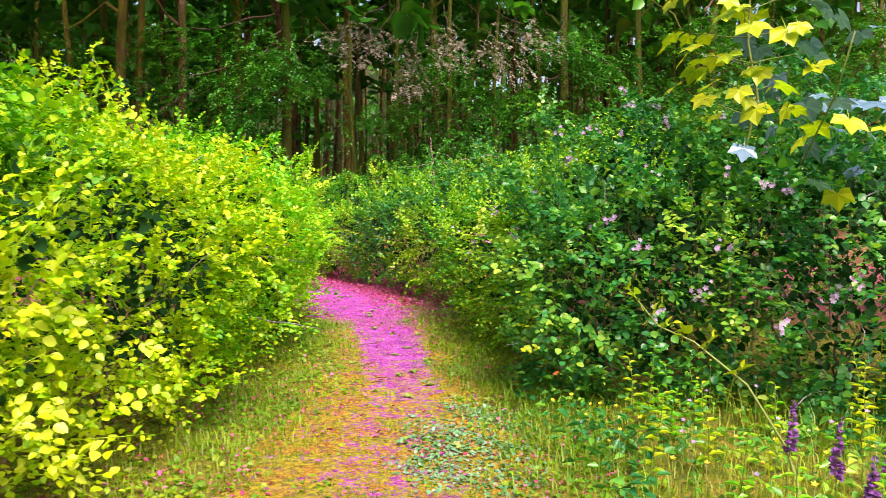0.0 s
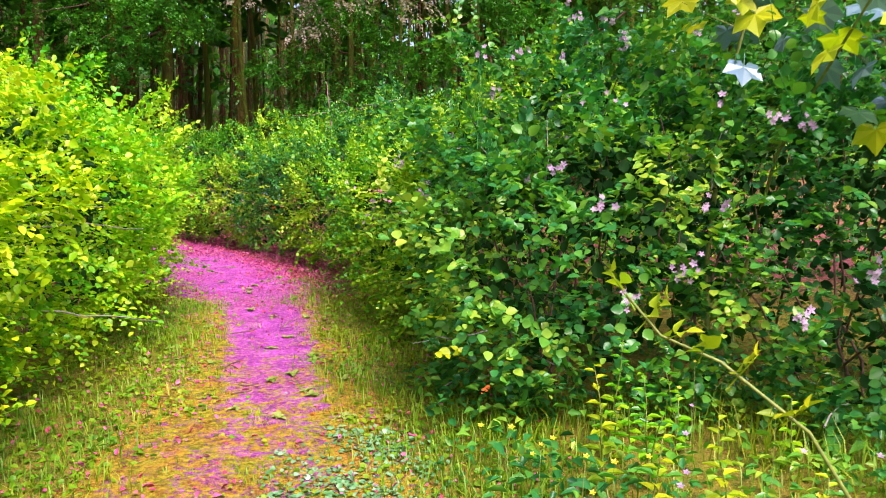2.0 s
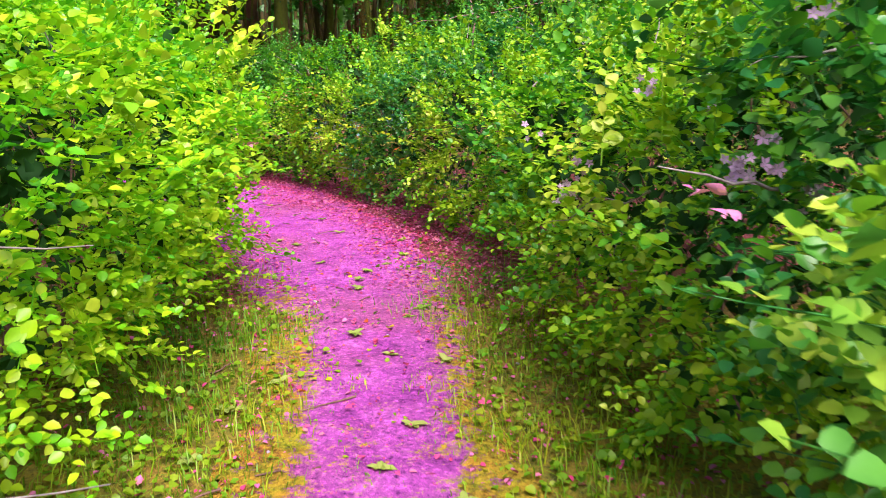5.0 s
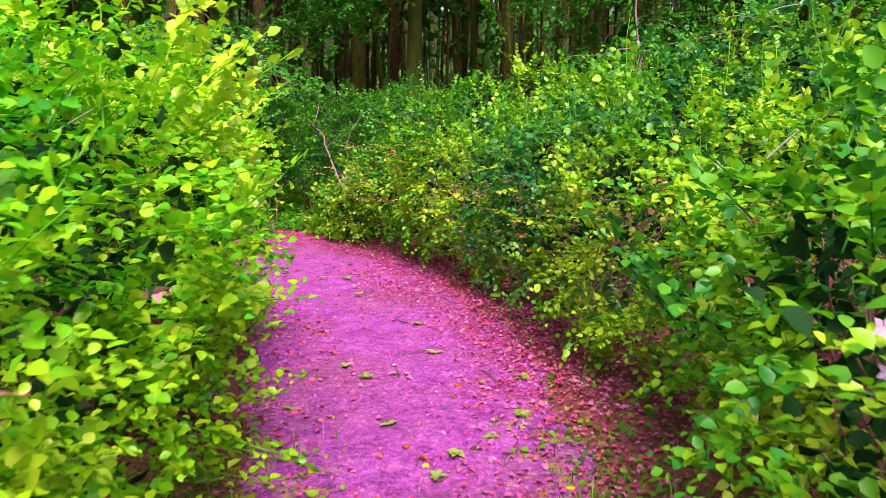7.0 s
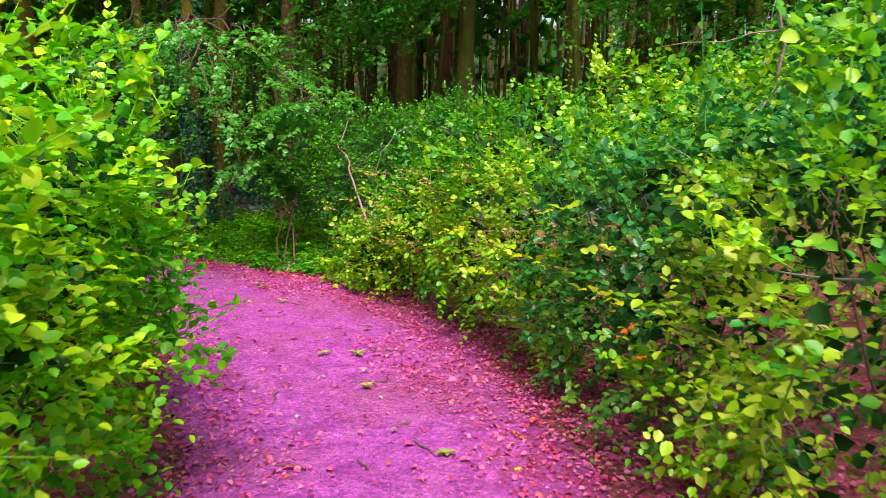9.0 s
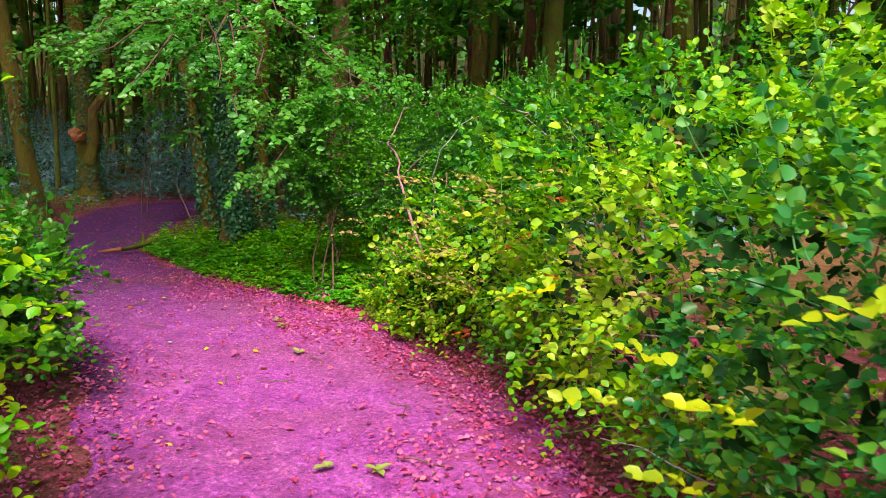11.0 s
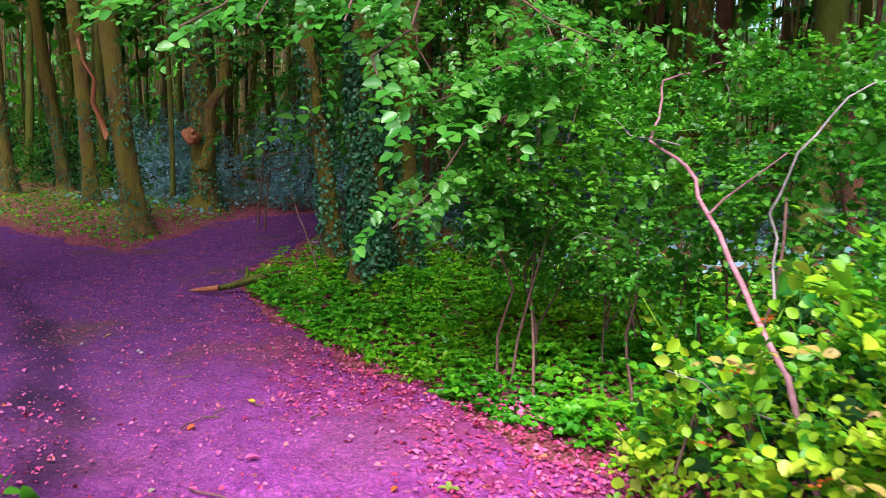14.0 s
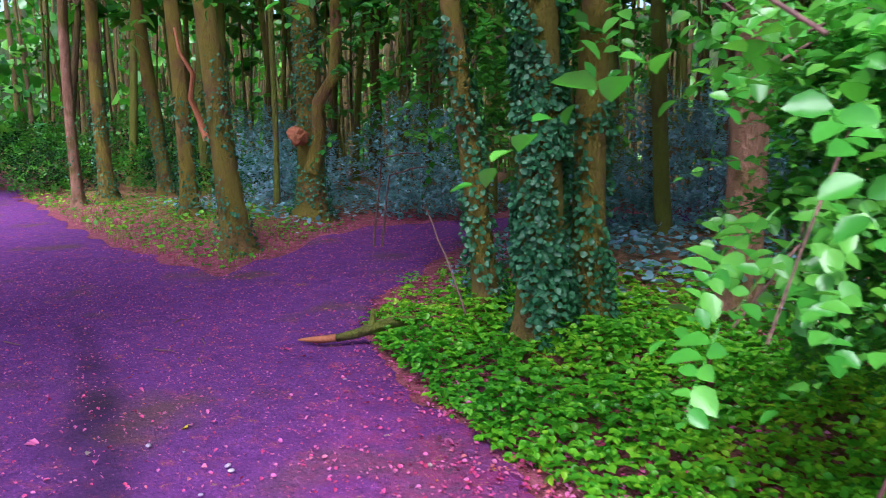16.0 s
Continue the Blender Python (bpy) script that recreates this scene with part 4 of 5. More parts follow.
def understory():
    lr = np.random.default_rng(31)
    e = thing("understory", -6, 34, 0, "dim green leafy undergrowth between the trunks", "undergrowth", kind="stuff")
    n = 1900
    c = np.stack([lr.uniform(-45, 24, n), lr.uniform(25, 50, n), lr.random(n) ** 1.1 * 13 + 0.3], 1)
    ok = (off_path(c[:, 0], c[:, 1]) > 0.8) | (c[:, 2] > 3)
    c = c[ok]
    co, idx = spray_arrays(c, lr.normal(0, 1, c.shape) * (1, 1, 0.3), lr.uniform(0.6, 1.4, len(c)), 9, 0.22, 0.75, 0.9)
    part("undergrowth_leaves", quads("undergrowth_leaves", local(co, e), idx, M_BEECH), e, "", "stuff")


understory()


# ---- low plants ----
def carpet(name, n, box, mat, size, top, rule, label, seed, wide=0.95, shape=OVAL, flat=1.2, leaflets=1):
    """Low leaves over a stretch of ground; rule(x, y) gives how thick they stand."""
    lr = np.random.default_rng(seed)
    x, y = lr.uniform(box[0], box[1], n), lr.uniform(box[2], box[3], n)
    ok = lr.random(n) < rule(x, y)
    x, y = x[ok], y[ok]
    z = gz(x, y) + lr.random(len(x)) ** 0.8 * top * (0.55 + 0.45 * wobble(x, y, 2.5, seed))
    c = np.stack([x, y, np.maximum(z, gz(x, y) + 0.01)], 1)
    way, nrm, long = lr.normal(0, 1, c.shape) * (1, 1, 0.25), lr.normal(0, 0.38, c.shape) + (0, 0, flat), lr.uniform(0.6, 1.25, len(c)) * size
    if leaflets == 3:
        turned = [np.stack([way[:, 0] * math.cos(a) - way[:, 1] * math.sin(a), way[:, 0] * math.sin(a) + way[:, 1] * math.cos(a), way[:, 2]], 1) for a in (-1.4, 0, 1.4)]
        c, way, nrm, long = np.tile(c, (3, 1)), np.concatenate(turned), np.tile(nrm, (3, 1)), np.tile(long, 3)
    co, idx = leaf_arrays(c, way, nrm, long, wide, shape)
    ob = new(name, quads(name, co, idx, mat))
    return tagged(ob, label, "plants", kind="stuff")


def bed(x, y):
    d = off_path(x, y) + 0.12 * wobble(x, y, 2.2, 0.4)
    return smooth(0.0, 0.16, d) * smooth(17.4, 17.9, y) * smooth(24.5, 21, y) * smooth(-11.6, -10.6, x)


carpet("ground_ivy", 34000, (-11.5, -4.6, 17.2, 24), M_HERB, 0.05, 0.22, lambda x, y: bed(x, y) * (0.35 + 0.65 * smooth(-10.6, -9.0, x)) * smooth(22.5, 20.0, y),
       "bright green three-lobed ground plants beside the path", 41, 0.8, leaflets=3)
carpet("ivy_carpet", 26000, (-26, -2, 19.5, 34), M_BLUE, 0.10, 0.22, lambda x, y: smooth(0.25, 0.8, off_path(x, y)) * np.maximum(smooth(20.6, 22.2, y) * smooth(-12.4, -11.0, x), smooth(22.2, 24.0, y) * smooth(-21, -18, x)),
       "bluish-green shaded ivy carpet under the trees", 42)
carpet("bank_plants", 46000, (-42, -13.2, 15.5, 27), M_HERB, 0.075, 0.16, lambda x, y: smooth(0.1, 0.35, off_path(x, y)) * smooth(25, 22.5, y) * (0.45 + 0.3 * wobble(x, y, 1.3)),
       "patchy green grass and herbs on the bank", 43)
carpet("clover_patch", 26000, (-0.9, 1.2, 2.2, 6.6), M_CLOVER, 0.027, 0.05, lambda x, y: smooth(0.75, 0.25, np.hypot((x - 0.15) / 0.75, (y - 4.7) / 1.9)) * (0.6 + 0.5 * wobble(x, y, 4)),
       "low pale bluish-green clover in the middle of the path", 44)
carpet("verge_weeds", 24000, (-2.4, 1.2, 3, 12.5), M_GRASS, 0.036, 0.08, lambda x, y: smooth(-0.3, 0.1, off_path(x, y) + 0.3 * wobble(x, y, 2.4)) * 0.55 * smooth(12.5, 10, y),
       "small green weeds along the path edge", 45)
carpet("edge_weeds", 2600, (-6, -0.4, 10.5, 17.5), M_HERB, 0.05, 0.08, lambda x, y: smooth(-0.1, 0.15, off_path(x, y)) * smooth(0.9, 0.4, off_path(x, y)) * (0.3 + 0.5 * wobble(x, y, 2.0)),
       "green seedlings at the foot of the thicket", 46)
carpet("path_moss", 7000, (-1.8, 0.8, 3, 11), M_GRASS, 0.03, 0.03, lambda x, y: smooth(0.1, -0.2, off_path(x, y)) * smooth(10.5, 7, y) * smooth(0.0, 0.5, wobble(x, y, 3.4, 1.0)) * 0.8,
       "yellow-green moss and stunted grass on the trodden path", 47)


carpet("meadow_weeds", 9000, (0.5, 4.4, 1.6, 6.2), M_GREEN, 0.075, 0.34, lambda x, y: smooth(0.05, 0.4, off_path(x, y)) * (0.45 + 0.5 * wobble(x, y, 1.8)) * smooth(4.4, 3.4, x), "broad-leaved green weeds among the meadow grass", 48, 0.6, POINTED, 0.9)


def grass(name, n, box, rule, tall, label, seed):
    lr = np.random.default_rng(seed)
    x, y = lr.uniform(box[0], box[1], n), lr.uniform(box[2], box[3], n)
    ok = lr.random(n) < rule(x, y)
    x, y = x[ok], y[ok]
    m = len(x)
    h = tall * lr.uniform(0.45, 1.25, m) * (0.75 + 0.35 * wobble(x, y, 1.8, seed))
    a = lr.uniform(0, 2 * math.pi, m)
    out = np.stack([np.cos(a), np.sin(a), 0 * a], 1)
    side = np.stack([-np.sin(a), np.cos(a), 0 * a], 1) * lr.uniform(0.0018, 0.0042, m)[:, None]
    b = np.stack([x, y, gz(x, y) - 0.01], 1)
    bend = lr.uniform(0.2, 1.0, m)[:, None]
    up = np.array([0, 0, 1.0])
    p1 = b + up * h[:, None] * 0.55 + out * bend * h[:, None] * 0.25
    p2 = b + up * h[:, None] * (1 - 0.35 * bend) + out * bend * h[:, None] * 0.8
    co = np.stack([b - side, b + side, p1 - side * 0.8, p1 + side * 0.8, p2 - side * 0.15, p2 + side * 0.15], 1).reshape(-1, 3)
    k = np.arange(m)[:, None] * 6
    idx = np.concatenate([k + [0, 1, 3, 2], k + [2, 3, 5, 4]], 1).reshape(-1, 4)
    return tagged(new(name, quads(name, co, idx, M_GRASS)), label, "grass", kind="stuff")


grass("verge_grass", 30000, (-2.3, 1.4, 2.5, 11.5), lambda x, y: smooth(-0.4, 0.05, off_path(x, y) + 0.25 * wobble(x, y, 2.1)) * smooth(0.95, 0.5, off_path(x, y)) * smooth(11.5, 9, y), 0.14,
      "yellow-green grass along both edges of the path", 51)
grass("meadow_grass", 20000, (0.4, 5.4, 0.0, 6.4), lambda x, y: smooth(0.0, 0.4, off_path(x, y)) * smooth(6.4, 5.7, y) * smooth(0.0, 2.0, y) * smooth(5.4, 3.9, x) * (0.7 + 0.3 * wobble(x, y, 2)), 0.27,
      "tall sunlit meadow grass before the brambles", 52)
grass("path_grass", 30000, (-1.7, 0.7, 2, 11), lambda x, y: smooth(0.1, -0.1, off_path(x, y)) * np.maximum(smooth(0.1, 0.6, wobble(x, y, 3.0, 2.0)), smooth(-0.2, -0.7, beside(x, y, MAIN)[1]) * (0.5 + 0.5 * wobble(x, y, 4.0, 1.0))) * smooth(11, 8.5, y), 0.06,
      "short worn grass on the path", 53)
grass("bank_grass", 16000, (-28, -13.5, 20.2, 24.5), lambda x, y: smooth(0.05, 0.3, off_path(x, y)) * smooth(24.5, 22, y) * 0.8, 0.14, "thin grass on the bank", 54)


def lobed_leaf(name, r, mat, lobes=5):
    """A palmate leaf with pointed lobes, folded a little along each vein, tip towards +y."""
    bm = bmesh.new()
    mid = bm.verts.new((0, 0, 0))
    ring = []
    n = lobes * 2 + 1
    for k in range(n):
        a = math.radians(-150 + 300 * k / (n - 1))
        tip = k % 2 == 1
        q = r * ((1.0 if abs(a) < 0.1 else 0.92 if abs(a) < 1.2 else 0.66) if tip else 0.64)
        if k in (0, n - 1):
            q = r * 0.28
        ring.append(bm.verts.new((math.sin(a) * q, math.cos(a) * q, (0.0 if tip else 0.07 * r) - 0.12 * q * q / r)))
    for p, q in zip(ring, ring[1:]):
        bm.faces.new((mid, p, q))
    stalk = [bm.verts.new(c) for c in ((-0.002, 0, 0), (0.002, 0, 0), (0.0015, -r * 0.8, 0.04 * r), (-0.0015, -r * 0.8, 0.04 * r))]
    bm.faces.new(stalk)
    me = bpy.data.meshes.new(name)
    bm.to_mesh(me)
    bm.free()
    me.materials.append(mat)
    return me


def maple():
    x, y = 2.18, 6.05
    e = thing("maple_sapling", x, y, height(x, y), "young maple sapling with yellow-green and bluish shade-coloured lobed leaves", "sapling")
    stem = bent((x, y, 0), (x + 0.1, y - 0.1, 3.7), 9, 0.02, 4)
    co, idx = tube(stem, np.linspace(0.017, 0.006, 9), 7)
    part("stem", quads("stem", local(co, e), idx, M_STEM), e, "thin olive stem")
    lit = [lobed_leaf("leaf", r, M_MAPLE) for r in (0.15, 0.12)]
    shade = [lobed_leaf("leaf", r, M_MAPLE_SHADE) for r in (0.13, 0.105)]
    tiers = ((2.2, 0.42), (2.4, 0.4), (2.6, 0.5), (2.8, 0.55), (3.0, 0.55), (3.2, 0.5), (3.4, 0.4), (3.6, 0.25))
    for ti, (z, reach) in enumerate(tiers):
        c = np.array([np.interp(z, stem[:, 2], stem[:, q]) for q in range(3)])
        for k in range(4):
            a = ti * 0.8 + k * math.pi / 2 + rng.uniform(-0.3, 0.3)
            end = c + np.array((math.cos(a) * reach, math.sin(a) * reach, 0.12))
            co, idx = tube(bent(c, end, 4, 0.05, ti * 7 + k), np.linspace(0.005, 0.002, 4), 4)
            stalk = part("leaf_stalk", quads("leaf_stalk", local(co, e), idx, M_STEM), e)
            for q in range(3):
                pos = end + rng.normal(0, 0.07, 3)
                # low leaves towards +x take the shade colour
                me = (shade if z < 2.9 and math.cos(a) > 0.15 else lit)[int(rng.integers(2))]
                ob = part("leaf", me, stalk, "large lobed maple leaf")
                ob.matrix_local = aim(pos - np.array(e.location), (math.cos(a), math.sin(a), rng.uniform(-1.5, -0.3)), rng.uniform(-0.4, 0.4), rng.uniform(0.8, 1.2))
    # a second stem lower down; most of its leaves take the bluish shade colour
    side = np.array([(x + 0.2, y + 0.1, 0), (x + 0.25, y, 0.8), (x + 0.3, y - 0.2, 1.5), (x + 0.33, y - 0.6, 1.95), (x + 0.32, y - 0.95, 2.25), (x + 0.3, y - 1.2, 2.6)])
    co, idx = tube(side, np.linspace(0.013, 0.005, 6), 6)
    part("stem", quads("stem", local(co, e), idx, M_STEM), e, "thin olive stem")
    for k in range(40):
        c = np.array([np.interp(rng.uniform(1.7, 2.6), side[:, 2], side[:, q]) for q in range(3)]) + rng.normal(0, 0.25, 3) * (1.3, 0.7, 0.8)
        ob = part("leaf", (shade if k % 3 else lit)[int(rng.integers(2))], e, "large lobed lower maple leaf, mostly coloured as bluish shade")
        a = rng.uniform(0, 6.28)
        ob.matrix_local = aim(c - np.array(e.location), (math.cos(a), math.sin(a) - 0.4, rng.uniform(-1.6, -0.2)), rng.uniform(-0.4, 0.4), rng.uniform(0.8, 1.15))


maple()


# an arching bramble cane
def cane():
    x, y = 1.78, 3.75
    e = thing("bramble_cane", x, y, height(x, y), "arching yellow-green bramble cane with pale young leaves", "bramble")
    pts = np.array([(1.78, 3.75, 0.02), (1.68, 3.77, 0.35), (1.5, 3.83, 0.65), (1.27, 3.95, 0.84), (1.12, 4.06, 0.9), (1.03, 4.14, 1.02)])
    co, idx = tube(pts, np.linspace(0.008, 0.004, 6), 6)
    part("cane", quads("cane", local(co, e), idx, M_STEM), e)
    me = twigs_of(M_MAPLE, 4, 0.075, 0.09, 0.6, POINTED)
    for t in (2.2, 2.8, 3.3, 3.9, 4.4, 5.0):
        c = np.array([np.interp(t, np.arange(6), pts[:, q]) for q in range(3)])
        ob = part("leafy_twig", me[int(rng.integers(4))], e, "pale young bramble leaves")
        ob.matrix_local = aim(c - np.array(e.location), (rng.normal(0, 0.5), rng.normal(-0.4, 0.4), 0.7), 0, 1.0)


cane()


# ---- herbs and flowers in the meadow ----
def herb(x, y, h, seed, mat=M_HERB):
    lr = np.random.default_rng(seed)
    z = height(x, y)
    e = thing("wild_herb", x, y, z, "leafy green wild herb standing in the grass", "plant", "wild herbs")
    pts = bent((x, y, z - 0.01), (x + lr.normal(0, 0.06), y + lr.normal(0, 0.06), z + h), 5, 0.04, seed)
    co, idx = tube(pts, np.linspace(0.005, 0.002, 5), 5)
    part("stem", quads("stem", local(co, e), idx, M_STEM), e)
    n = int(h / 0.028)
    t = np.linspace(0.12, 1, n)
    c = np.stack([np.interp(t, np.linspace(0, 1, 5), pts[:, q]) for q in range(3)], 1)
    a = np.arange(n) * 2.4 + seed
    way = np.stack([np.cos(a), np.sin(a), 0.25 + 0 * a], 1)
    co, idx = leaf_arrays(c, way, np.stack([-0.2 * np.cos(a), -0.2 * np.sin(a), 1 + 0 * a], 1), 0.10 * (1.1 - 0.6 * t), 0.6, POINTED)
    part("herb_foliage", quads("herb_foliage", local(co, e), idx, mat), e, "", "stuff")


for k in range(60):
    x, y = rng.uniform(1.0, 3.6), rng.uniform(2.6, 5.4)
    if x < 0.6 + 0.25 * (5.4 - y) or off_path(x, y) < 0.35:
        continue
    herb(x, y, rng.uniform(0.25, 0.6), 100 + k, M_HERB if k % 3 else M_MAPLE)


def spike(x, y, h, seed):
    z = height(x, y)
    e = thing("purple_flower_spike", x, y, z, "tall purple flower spike in the meadow grass", "flower", "purple flower spikes")
    pts = bent((x, y, z - 0.01), (x + 0.03, y, z + h), 5, 0.03, seed)
    co, idx = tube(pts, np.linspace(0.004, 0.002, 5), 5)
    part("stem", quads("stem", local(co, e), idx, M_STEM), e)
    lr = np.random.default_rng(seed)
    n = 80
    t = lr.uniform(0.62, 1, n)
    c = np.stack([np.interp(t, np.linspace(0, 1, 5), pts[:, q]) for q in range(3)], 1)
    way = lr.normal(0, 1, (n, 3)) * (1, 1, 0.4)
    co, idx = leaf_arrays(c, way, lr.normal(0, 1, (n, 3)), 0.03 * (1.35 - 0.9 * (t - 0.62) / 0.38), 0.8)
    part("flower_head", quads("flower_head", local(co, e), idx, M_SPIKE), e, "", "stuff")


for k, (x, y, h) in enumerate(((1.62, 3.2, 0.62), (1.68, 3.05, 0.5), (1.86, 3.25, 0.58), (1.66, 2.9, 0.34), (1.95, 3.0, 0.66), (2.2, 3.5, 0.7), (1.6, 3.6, 0.6))):
    spike(x, y, h, 200 + k)

CUP = flower_mesh("flower", 0.014, M_YELLOW, 5, 0.4)
LIL = flower_mesh("flower", 0.016, M_PETAL, 5, 0.3)
for k in range(46):
    x, y = rng.uniform(0.65, 3.0), rng.uniform(2.8, 5.7)
    if off_path(x, y) < 0.05:
        continue
    z, h = height(x, y), rng.uniform(0.15, 0.42)
    yellow = k % 4 != 0
    e = thing("buttercup" if yellow else "lilac_flower", x, y, z, "small yellow buttercup in the grass" if yellow else "small lilac wild flower in the grass", "flower",
              "buttercups" if yellow else "lilac wild flowers")
    co, idx = tube(bent((x, y, z), (x, y, z + h), 3, 0.05, k), [0.0018, 0.0015, 0.001], 4)
    part("stem", quads("stem", local(co, e), idx, M_STEM), e)
    ob = part("flower", CUP if yellow else LIL, e)
    ob.matrix_local = aim((0, 0, h), (0.1, 0.5, -1), 0, rng.uniform(0.8, 1.3))


# ---- plants on the path ----
def one_leaf(name, size, wide, mat, shape=OVAL, fold=0.12, droop=0.14):
    co, idx = leaf_arrays(np.zeros((1, 3)), np.array([[0, 1.0, 0.0]]), np.array([[0, 0, 1.0]]), [size], wide, shape, fold, droop)
    return quads(name, co, idx, mat)


M_DULL = leaf_material("dull_leaf", [(0.10, 0.20, 0.04), (0.26, 0.34, 0.06), (0.46, 0.46, 0.16)], 0.5, 0.3)
PLANTAIN = [one_leaf("leaf", s, 0.55, M_DULL) for s in (0.04, 0.055, 0.07)]
SPOTS = [(-0.65, 8.87), (-0.45, 8.0), (-0.9, 9.2), (-0.2, 7.4), (-3.15, 14.62), (-3.38, 14.54), (-1.93, 13.02), (-2.26, 11.58), (-5.5, 17.0), (-5.33, 16.86), (-1.6, 12.3),
         (-0.15, 6.4), (0.05, 6.7), (-0.3, 6.9), (-0.9, 7.2), (-1.25, 8.1), (-1.05, 10.2), (-1.5, 11.0), (-2.75, 13.9), (-4.7, 16.2)]
for k in range(26):
    y = rng.uniform(4.5, 12)
    SPOTS.append((float(np.interp(y, [5, 8.3, 10.5, 13], [-0.35, -0.75, -1.25, -2.2])) + rng.uniform(-0.9, 0.9), y))
for k, (x, y) in enumerate(SPOTS):
    z = height(x, y) + 0.004
    e = thing("plantain", x, y, z, "low green plantain rosette on the trodden path", "plant", "plantain rosettes")
    n = int(rng.integers(5, 9))
    for q in range(n):
        a = q / n * 2 * math.pi + rng.uniform(-0.3, 0.3)
        ob = part("leaf", PLANTAIN[int(rng.integers(3))], e)
        ob.matrix_local = aim((0, 0, 0.012), (math.cos(a), math.sin(a), rng.uniform(0.1, 0.6)), 0, rng.uniform(0.7, 1.15))

# ---- fallen leaves ----
LITTER = [one_leaf("fallen_leaf", s, w, m, POINTED if w < 0.7 else OVAL, f, d) for s, w, m, f, d in (
    (0.05, 0.7, M_LITTER, 0.2, 0.1), (0.065, 0.62, M_LITTER, 0.12, 0.25), (0.045, 0.85, M_RED, 0.2, 0.15), (0.05, 0.7, M_YELLOW, 0.1, 0.2), (0.04, 0.8, M_PALE, 0.2, 0.1))]


def along(t):
    """A point of the main path's middle line at t metres from y = 3."""
    pts = np.array([p for p in MAIN if -1 < p[1] < 19.5])
    s = np.concatenate([[0], np.cumsum(np.hypot(*np.diff(pts[:, :2], axis=0).T))])
    return [np.interp(t, s, pts[:, q]) for q in range(3)]


made = 0
while made < 260:
    x0, y0, r = along(rng.uniform(2, 21))
    x, y = x0 + rng.normal(0, r * 0.8), y0 + rng.normal(0, r * 0.8)
    d = off_path(x, y)
    if d > 0.45 or (y < 9 and rng.random() < 0.8) or (x < -6 and rng.random() < 0.6):
        continue
    k = rng.choice(5, p=(0.42, 0.3, 0.1, 0.08, 0.10))
    ob = new("fallen_leaf", LITTER[k])
    ob.matrix_world = Matrix.LocRotScale(Vector((x, y, height(x, y) + 0.016)), Euler((rng.normal(0, 0.25), rng.normal(0, 0.25), rng.uniform(0, 6.28))), (rng.uniform(0.6, 1.3),) * 3)
    tagged(ob, ("pinkish-brown dry fallen leaf on the ground", "curled reddish fallen leaf on the ground", "orange-red fallen leaf on the ground",
                "yellow fallen leaf on the path", "pale dry fallen leaf on the path")[k], "leaf", "fallen leaves")
    made += 1


def litter():
    lr = np.random.default_rng(61)
    n = 250000
    x, y = lr.uniform(-17, 1.2, n), lr.uniform(3, 26, n)
    d = off_path(x, y) + 0.2 * wobble(x, y, 1.6, 3.0)
    w = smooth(-0.7, 0.05, d) * smooth(1.5, 0.4, d) * (0.12 + 0.88 * smooth(8.5, 12, y)) * (0.35 + 0.65 * smooth(-12, -5, x)) * 1.0 + 0.03 + 0.05 * smooth(-4, -8, x)
    across = beside(x, y, MAIN)[1]
    w = np.maximum(w, smooth(0.0, 1.0, across + 0.45 * wobble(x, y, 1.9, 5.0)) * smooth(11.0, 13.0, y) * smooth(-9.8, -6.0, x) * 0.6)
    w *= smooth(3.5, 1.0, d)
    ok = lr.random(n) < w
    x, y = x[ok], y[ok]
    c = np.stack([x, y, gz(x, y) + lr.uniform(0.008, 0.035, len(x))], 1)
    m = 36000
    x2, y2 = lr.uniform(-9.5, -0.4, m), lr.uniform(10.5, 18.6, m)
    a2 = beside(x2, y2, MAIN)[1]
    ok = (lr.random(m) < smooth(0.2, 1.0, a2 + 0.45 * wobble(x2, y2, 1.9, 5.0)) * smooth(10.5, 12.5, y2) * smooth(-9.8, -6.0, x2)) & (off_path(x2, y2) < 0.6)
    x, y = np.concatenate([x, x2[ok]]), np.concatenate([y, y2[ok]])
    c = np.stack([x, y, gz(x, y) + lr.uniform(0.008, 0.035, len(x))], 1)
    co, idx = leaf_arrays(c, lr.normal(0, 1, c.shape) * (1, 1, 0.2), lr.normal(0, 0.35, c.shape) + (0, 0, 1), lr.uniform(0.016, 0.04, len(c)) * (0.8 + 0.2 * smooth(-9, -5, x)), 0.72, OVAL, 0.18, 0.16)
    tagged(new("leaf_litter", quads("leaf_litter", co, idx, M_LITTER)), "pink-red dry leaf litter along the path edges", "leaves", kind="stuff")


litter()


def crumbs():
    lr = np.random.default_rng(62)
    n = 130000
    x, y = lr.uniform(-16, 1, n), lr.uniform(3, 24, n)
    ok = (off_path(x, y) < 0.1) & (lr.random(n) < 0.55 + 0.45 * smooth(-9, -4, x))
    x, y = x[ok], y[ok]
    c = np.stack([x, y, gz(x, y) + lr.uniform(0.006, 0.016, len(x))], 1)
    co, idx = leaf_arrays(c, lr.normal(0, 1, c.shape) * (1, 1, 0.3), lr.normal(0, 0.5, c.shape) + (0, 0, 1), lr.uniform(0.006, 0.02, len(c)), 0.6)
    tagged(new("leaf_crumbs", quads("leaf_crumbs", co, idx, M_LITTER)), "small dry leaf crumbs and grit on the path", "leaves", kind="stuff")


crumbs()


